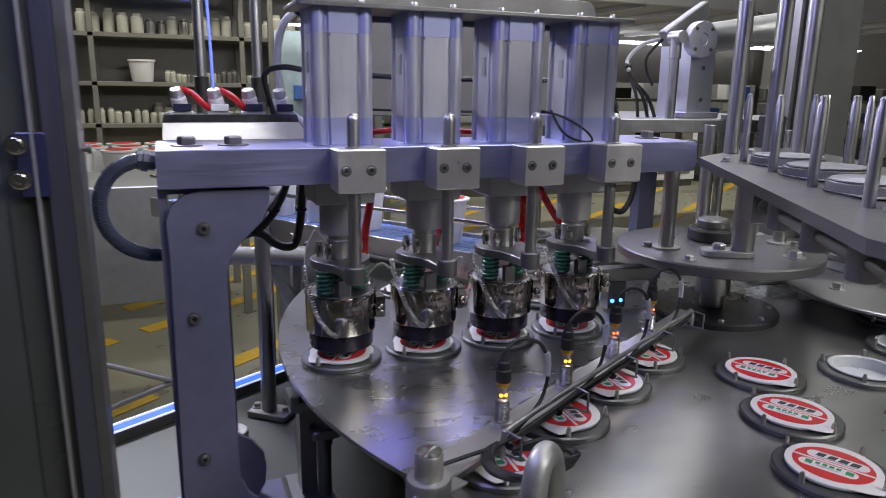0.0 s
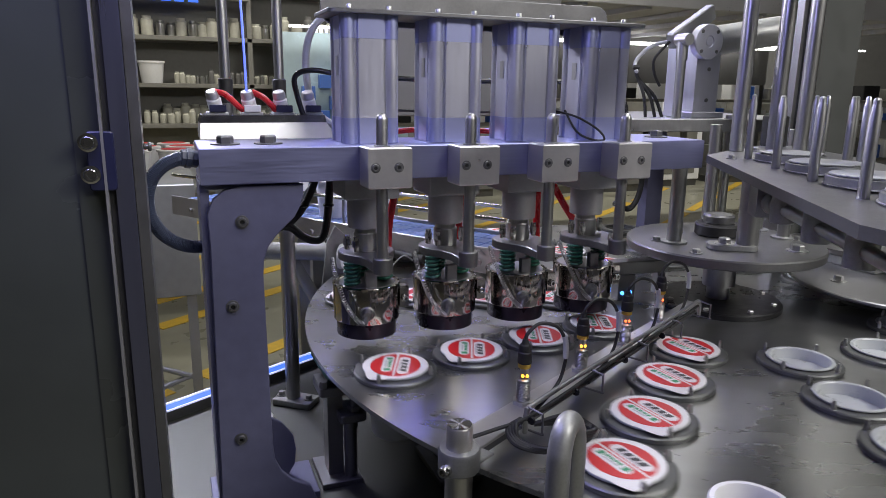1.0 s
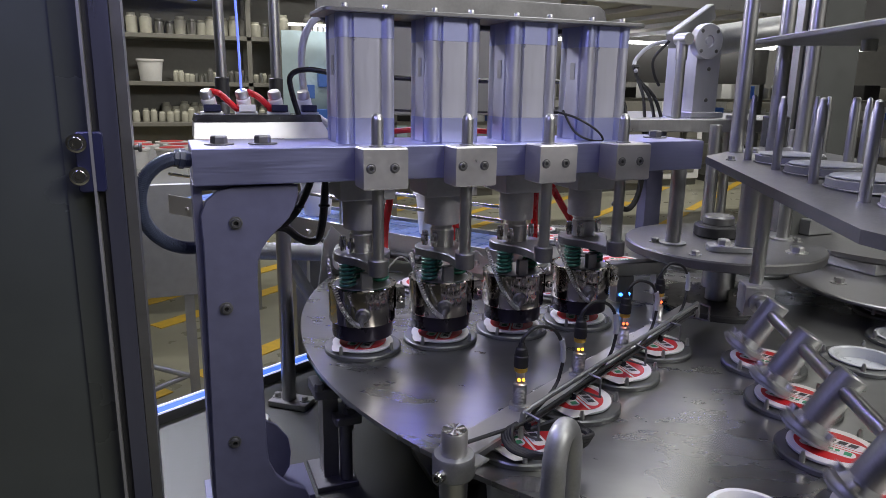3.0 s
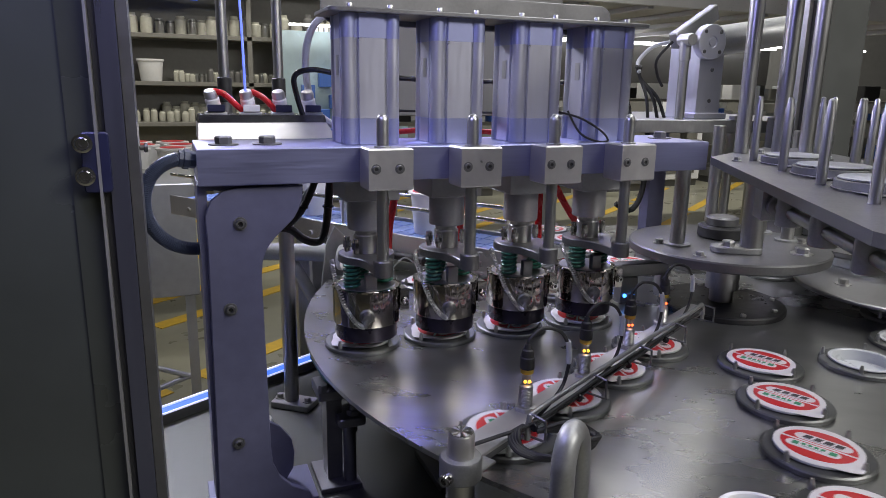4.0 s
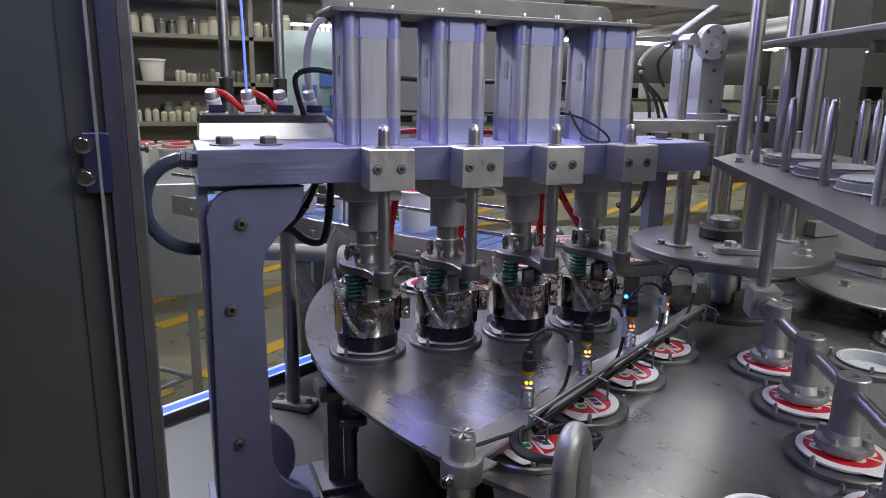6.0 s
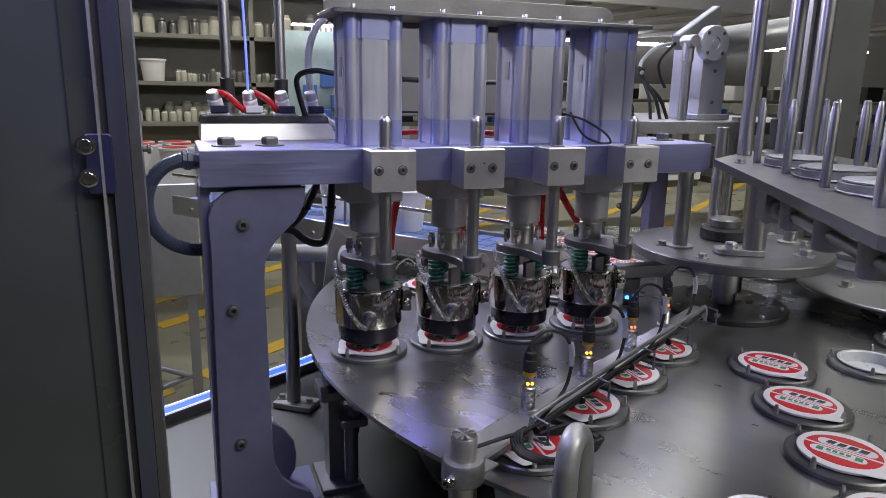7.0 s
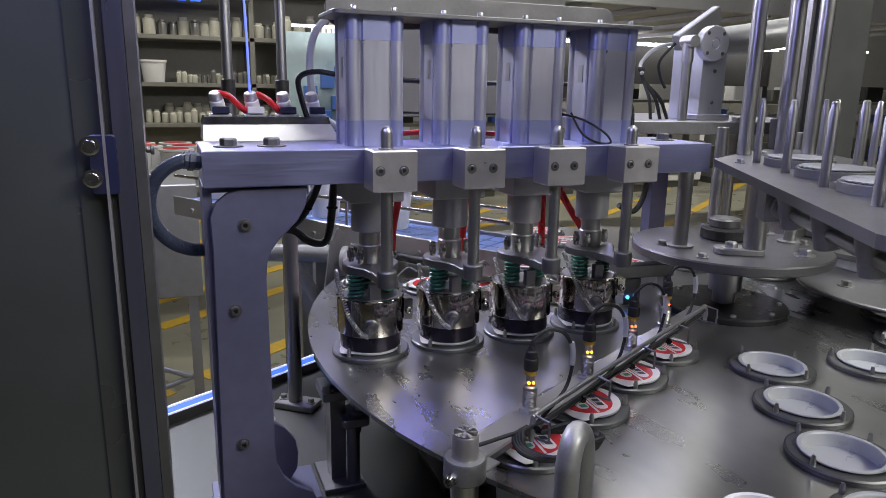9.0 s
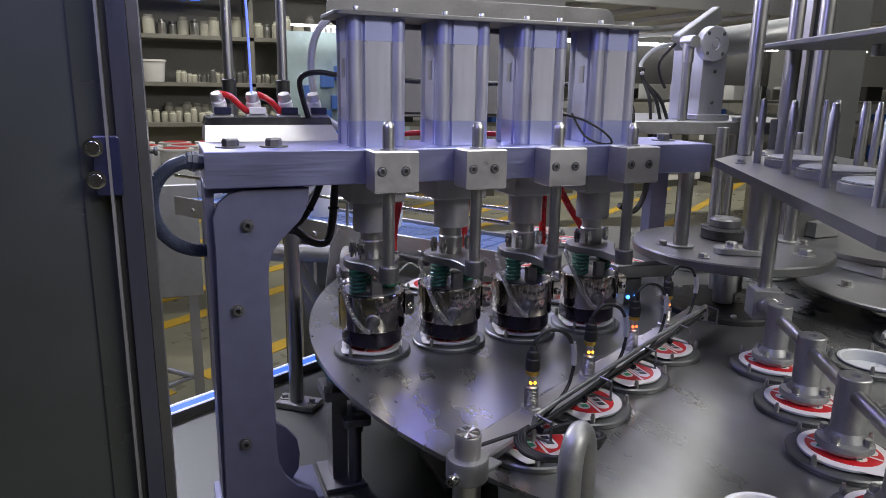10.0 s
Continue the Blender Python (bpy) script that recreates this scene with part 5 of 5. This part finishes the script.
def build_conveyor():
    a, b = Vector((-0.298, 1.268, 0)), Vector((0.382, 0.234, 0))
    u = (b - a).normalized()
    n = Vector((-u.y, u.x, 0))

    def quad(s0, s1, d0, d1):
        c = [a + u * s0 + n * d0, a + u * s1 + n * d0, a + u * s1 + n * d1, a + u * s0 + n * d1]
        return [(p.x, p.y) for p in c]
    L = (b - a).length
    conv = thing("outfeed_conveyor", "steel outfeed conveyor with a blue modular belt and guide rails", "conveyor")
    zt = 0.089
    part("front_rail", Mesh().prism(quad(0, L, -0.012, -0.006), zt - 0.055, zt + 0.006, None, 0.001), BLOCK_ALU, conv)
    part("back_rail", Mesh().prism(quad(0, L, 0.156, 0.162), zt - 0.055, zt + 0.008, None, 0.001), BLASTED, conv)
    for i in range(28):
        for j in range(3):
            m = Mesh().prism(quad(0.05 + i * 0.041, 0.05 + i * 0.041 + 0.038, j * 0.051, j * 0.051 + 0.0485), zt - 0.012, zt, None, 0.0015)
            part("belt_module", m, BELT, conv)
    part("belt_bed", Mesh().prism(quad(0.02, L - 0.02, -0.002, 0.152), zt - 0.045, zt - 0.014), DARK_STEEL, conv)
    for d, z in ((-0.002, 0.072), (0.152, 0.072)):
        p, q = a + u * 0.0 + n * d, a + u * L + n * d
        part("guide_rail", Mesh().rod((p.x, p.y, zt + z), (q.x, q.y, zt + z), 0.005, 12), CHROME, conv)
        for k in range(4):
            g = a + u * (0.15 + 0.3 * k) + n * d
            part("rail_post", Mesh().rod((g.x, g.y, zt - 0.02), (g.x, g.y, zt + z), 0.004, 8), STEEL, conv)
    for k in range(7):
        g = a + u * (0.1 + 0.18 * k) + n * (-0.0122)
        part("rail_bolt", Mesh().bolt((g.x, g.y, zt - 0.03), 0.007, 0.006, (-n.x, -n.y, 0)), STEEL, conv)
    for s in (0.10, 0.55):
        g = a + u * s + n * 0.04
        part("leg", Mesh().box(g.x - 0.02, g.x + 0.02, g.y - 0.02, g.y + 0.06, FLOOR, zt - 0.045, 0.002), STEEL, conv)
    roll = thing("return_roller", "black conveyor return roller under the rail", "roller")
    g, h = a + u * 0.70 + n * (-0.023), a + u * 1.03 + n * (-0.023)
    part("roller", Mesh().rod((g.x, g.y, zt - 0.044), (h.x, h.y, zt - 0.045), 0.0105, 20), BLACK, roll)
    bucket = Mesh().lathe([(0.036, 0), (0.0375, 0.003), (0.0470, 0.100), (0.0540, 0.101), (0.0540, 0.104), (0.047, 0.105), (0, 0.105)], 36).data("cup_body", WHITE)
    red = Mesh().prism([(x, y * 0.9) for x, y in ring(0.043, 30)], 0.1052, 0.1057).data("print", RED_INK)
    for k, s0 in enumerate((0.32, 0.50, 0.66, 0.82, 1.07)):
        c = thing("finished_cup", "white sealed plastic cup riding the conveyor belt", "cup", "finished cups on the belt")
        part("cup_body", bucket, WHITE, c)
        part("print", red, RED_INK, c, "red printed lid")
        CONVEYED.append((c, a + u * s0 + n * 0.076 + Vector((0, 0, zt)), u))
    # frame of the outfeed with its big roller
    fr = thing("conveyor_stand", "grey steel conveyor stand with angled brace and wheel", "steel stand")
    part("beam", Mesh().rod((-0.20, 0.62, 0.05), (0.10, 0.56, 0.035), 0.022, 20), BLASTED, fr)
    part("plate", Mesh().prism([(0.02, -0.05), (0.09, -0.05), (0.085, 0.07), (0.055, 0.10), (0.035, 0.06)], 0, 0.012, Matrix.Translation((0.0, 0.50, 0.02)) @ UPRIGHT_Y, 0.001), BLASTED, fr)
    part("wheel", Mesh().lathe([(0.030, 0), (0.031, 0.002), (0.031, 0.012), (0.024, 0.014), (0.022, 0.011), (0.008, 0.011), (0.008, 0.016), (0, 0.016)], 36, Matrix.Translation((0.066, 0.485, 0.045)) @ Matrix.Rotation(radians(55), 4, "Z") @ UPRIGHT_Y), WHITE, fr, "white ball-bearing wheel")
    part("brace", Mesh().rod((-0.05, 0.60, 0.05), (0.06, 0.58, -0.16), 0.016, 16), BLASTED, fr)
    part("leg", Mesh().box(0.02, 0.06, 0.6, 0.64, FLOOR, 0.05, 0.002), BLASTED, fr)
    bx = thing("collecting_bin", "grey steel bin frame standing on the floor", "bin")
    part("box", Mesh().box(-0.75, -0.22, 1.85, 2.4, -0.42, 0.05, 0.004), BLASTED, bx)
    part("leg", Mesh().box(-0.28, -0.24, 1.86, 1.9, FLOOR, -0.42, 0.002), BLASTED, bx)
    part("leg", Mesh().box(-0.74, -0.70, 1.86, 1.9, FLOOR, -0.42, 0.002), BLASTED, bx)
    part("brace", Mesh().rod((-0.72, 1.88, -0.6), (-0.26, 1.88, -0.80), 0.012, 10), BLASTED, bx)
    part("brace", Mesh().rod((-0.72, 1.88, -0.93), (-0.26, 1.88, -0.78), 0.012, 10), BLASTED, bx)


def build_shelves():
    rack = thing("storage_rack", "long grey steel storage rack along the far wall", "shelving")
    tops = (0.03, 0.45, 0.93, 1.45)
    for z in tops:
        part("shelf_board", Mesh().box(-2.6, 2.2, 6.85, 7.4, z - 0.045, z, 0.004), SHELF, rack)
    for x in (-2.6, -0.9, 0.55, 2.15):
        part("rack_post", Mesh().box(x, x + 0.05, 6.85, 6.9, FLOOR, 2.2, 0.004), SHELF, rack)
        part("rack_post", Mesh().box(x, x + 0.05, 7.35, 7.4, FLOOR, 2.2, 0.004), SHELF, rack)
    part("back_panel", Mesh().box(-2.6, 2.2, 7.40, 7.42, FLOOR, 2.2, 0.002), SHELF, rack)
    rnd = random.Random(4)
    jars = [Mesh().lathe([(r * 0.9, 0), (r, 0.01), (r, h * 0.8), (r * 0.7, h * 0.88), (r * 0.72, h), (0, h)], 16).data("jar_body", mt) for r, h, mt in ((0.055, 0.22, CREAM), (0.06, 0.19, CREAM), (0.05, 0.24, REAR_PANEL), (0.045, 0.17, STEEL))]
    for z, x0, x1, gap, scale in ((0.93, -1.2, 1.9, 0.105, 1.0), (0.45, -0.18, 1.9, 0.048, 0.55), (0.03, -1.3, 1.3, 0.075, 0.62), (0.03, -0.3, 1.3, 0.080, 0.95)):
        x = x0
        while x < x1:
            j = jars[rnd.choice((0, 0, 1, 2, 3) if scale == 1 else (0, 3, 2, 1))] if z != 0.03 else jars[rnd.choice((0, 1))]
            o = new("container", j)
            o.matrix_basis = pose(x, (7.16 if scale > 0.9 and z < 0.1 else 6.93) + rnd.random() * 0.08, z) @ Matrix.Diagonal((scale, scale, scale * rnd.uniform(0.8, 1.15), 1))
            tagged(o, "pale plastic container on the storage rack", "container", "containers on the rack")
            x += gap * rnd.uniform(0.85, 1.35)
    tub = part("bucket", Mesh().lathe([(0.10, 0), (0.105, 0.01), (0.125, 0.20), (0.135, 0.205), (0.135, 0.225), (0.12, 0.225), (0.115, 0.15), (0, 0.15)], 32), WHITE)
    tub.matrix_basis = pose(-0.43, 6.98, 0.45)
    tagged(tub, "white plastic bucket on the storage rack shelf", "bucket")
    # packed goods on a near table: lidded cups and cartons
    tb = thing("packing_table", "grey packing table behind the conveyor", "table")
    part("top", Mesh().box(-1.5, 0.25, 3.3, 4.2, -0.20, -0.16, 0.004), BLASTED, tb)
    for x in (-1.4, 0.15):
        part("leg", Mesh().box(x, x + 0.05, 3.35, 3.4, FLOOR, -0.2, 0.002), BLASTED, tb)
        part("leg", Mesh().box(x, x + 0.05, 4.1, 4.15, FLOOR, -0.2, 0.002), BLASTED, tb)
    body = Mesh().lathe([(0.075, 0), (0.095, 0.20), (0.105, 0.205), (0.105, 0.215), (0, 0.218)], 28).data("tub_body", WHITE)
    mark = Mesh().prism([(x, y * 0.9) for x, y in ring(0.075, 24)], 0.218, 0.2195).data("print", RED_INK)
    for i in range(6):
        for k in range(3):
            c = thing("lidded_tub", "white tub with red printed lid on the packing table", "tub", "tubs on the packing table", pose(-1.2 + i * 0.23 + 0.05 * (k % 2), 3.45 + k * 0.25, -0.16))
            part("tub_body", body, WHITE, c)
            part("print", mark, RED_INK, c, "red printed lid")
    # glazed partition and second rack farther right
    part_wall = thing("glass_partition", "pale bluish glazed partition by the far wall", "partition")
    part("pane", Mesh().box(0.84, 2.2, 6.345, 6.365, -0.6, 0.98, 0.002), material("pale_blue_panel", (0.36, 0.47, 0.52), 0, 0.25, 4, 0.25, 0.0), part_wall)
    part("frame", Mesh().box(0.79, 0.84, 6.38, 6.44, FLOOR, 1.5, 0.002), SHELF, part_wall)
    for i, (x, z) in enumerate(((1.20, 0.42), (1.31, 0.20), (1.17, 0.05), (1.35, 0.50), (1.02, 0.30), (1.28, -0.15), (1.70, 0.2), (1.85, 0.0))):
        tagged(part("blue_carton", Mesh().box(x, x + 0.13, 6.25, 6.344, z, z + 0.14, 0.003), BLUE_PLASTIC), "blue carton by the glazed partition", "carton", "blue cartons")
    for x, w in ((0.9, 1.4), (3.0, 2.2), (6.0, 3.0)):
        lampthing = thing("tube_light_fitting", "bright white ceiling tube light", "ceiling light", "hall tube lights", pose(x, 6.2, 1.02))
        part("tube", Mesh().box(0, w, 0, 0.06, 0, 0.022, 0.002), LAMP_GLOW, lampthing, "glowing tube")
        part("hanger", Mesh().rod((w / 2, 0.03, 0.022), (w / 2, 0.03, 2.585), 0.004, 8), SHELF, lampthing)
    sign = thing("blue_sign", "glowing blue sign high on the far wall", "sign", at=pose(-0.55, 6.75, 1.30))
    for i, w in enumerate((0.10, 0.08, 0.10, 0.09, 0.10)):
        part("letter_bar", Mesh().box(i * 0.13, i * 0.13 + w, 0, 0.02, -0.04, 0.09, 0.004), STRIP_GLOW, sign)
    part("sign_bar", Mesh().box(-0.36, 1.12, 0.0202, 0.102, 0.0, 0.05, 0.002), SHELF, sign)
    sg = thing("white_sign", "white lettered sign on the far wall", "sign", at=pose(1.12, 6.35, 0.9802))
    for i in range(6):
        part("letter_bar", Mesh().box(i * 0.055, i * 0.055 + 0.035, 0, 0.01, 0, 0.075, 0.002), STRIP_WHITE, sg)
    # second rack with bright packs seen under the hood
    rnd = random.Random(9)
    rk = thing("low_rack", "low grey rack with pale packs under the hood", "shelving")
    for z in (-0.35, 0.12, 0.36):
        part("shelf_board", Mesh().box(1.6, 8.5, 5.0, 5.5, z - 0.03, z, 0.003), SHELF, rk)
    for x in (1.6, 3.2, 4.9, 6.6, 8.4):
        part("rack_post", Mesh().box(x, x + 0.05, 5.0, 5.05, FLOOR, 0.75, 0.003), SHELF, rk)
    for z, h in ((-0.35, 0.26), (0.12, 0.16), (0.36, 0.2)):
        x = 1.7
        while x < 8.2:
            w = rnd.uniform(0.10, 0.28)
            mt = rnd.choice((WHITE, WHITE, SHELF, BLUE_PLASTIC, STEEL, CUP_WHITE, YELLOW if rnd.random() < 0.3 else BLACK))
            o = part("pack", Mesh().prism(rounded(0, w, 0, 0.2, 0.02, 3), 0, h * rnd.uniform(0.5, 1.0), None, 0.004), mt)
            o.matrix_basis = pose(x, 5.04 + rnd.random() * 0.1, z, 0, 0, rnd.uniform(-6, 6))
            tagged(o, "small pack standing on the low rack", "pack", "packs on the low rack")
            x += w + rnd.uniform(0.03, 0.25)
    for i in range(7):
        x = 3.4 + i * 1.2
        far = thing("far_cabinet", "distant grey steel machine cabinet on the hall floor", "machine cabinet", "far cabinets", pose(x, 7.6 + rnd.uniform(-0.3, 0.3), FLOOR))
        h = rnd.uniform(0.7, 1.7)
        part("box", Mesh().box(-0.4, 0.4, -0.3, 0.3, 0.1, 0.1 + h, 0.01), (BLASTED, SHELF, REAR_PANEL, WHITE)[i % 4], far)
        part("panel", Mesh().box(-0.3, 0.3, -0.31, -0.302, 0.2, h, 0.004), SHELF, far)
        part("foot", Mesh().box(-0.38, 0.38, -0.28, 0.28, 0.0, 0.1, 0.002), DARK_STEEL, far)


def motions():
    ts = steps(0.1)
    table_rows = [(t, pose(XC, 0, 0, 0, 0, -table_turn(t))) for t in ts]
    for ob, _ in TABLE_THINGS:
        walk(ob, table_rows)
    for lid, j, k in LIDS:
        walk(lid, [(t, lid_pose(j, k, t)) for t in (ts if j <= 2 else steps(1 / 15))])
    fine = steps(1 / 15)
    for i, h in enumerate(HEADS):
        walk(h, [(t, pose(i * S, 0, press(t - 0.012 * i))) for t in fine])
    walk(ARM_PARTS["thing"], [(t, pose(XC, 0, shaft_height(t))) for t in fine])
    walk(ARM_PARTS["arm"], [(t, Matrix.Rotation(radians(-swing(t)), 4, ROW)) for t in fine])
    for c, p, u in CONVEYED:
        walk(c, [(0, Matrix.Translation(p)), (10, Matrix.Translation(p - u * 0.25))])


build_hall()
build_deck()
build_guard_door()
build_table()
build_lids()
build_beam()
build_cylinders()
build_heads()
build_column()
build_manifold()
build_sensor_bar()
build_hub()
build_magazine()
build_applicator()
build_rear()
build_conveyor()
build_shelves()
motions()
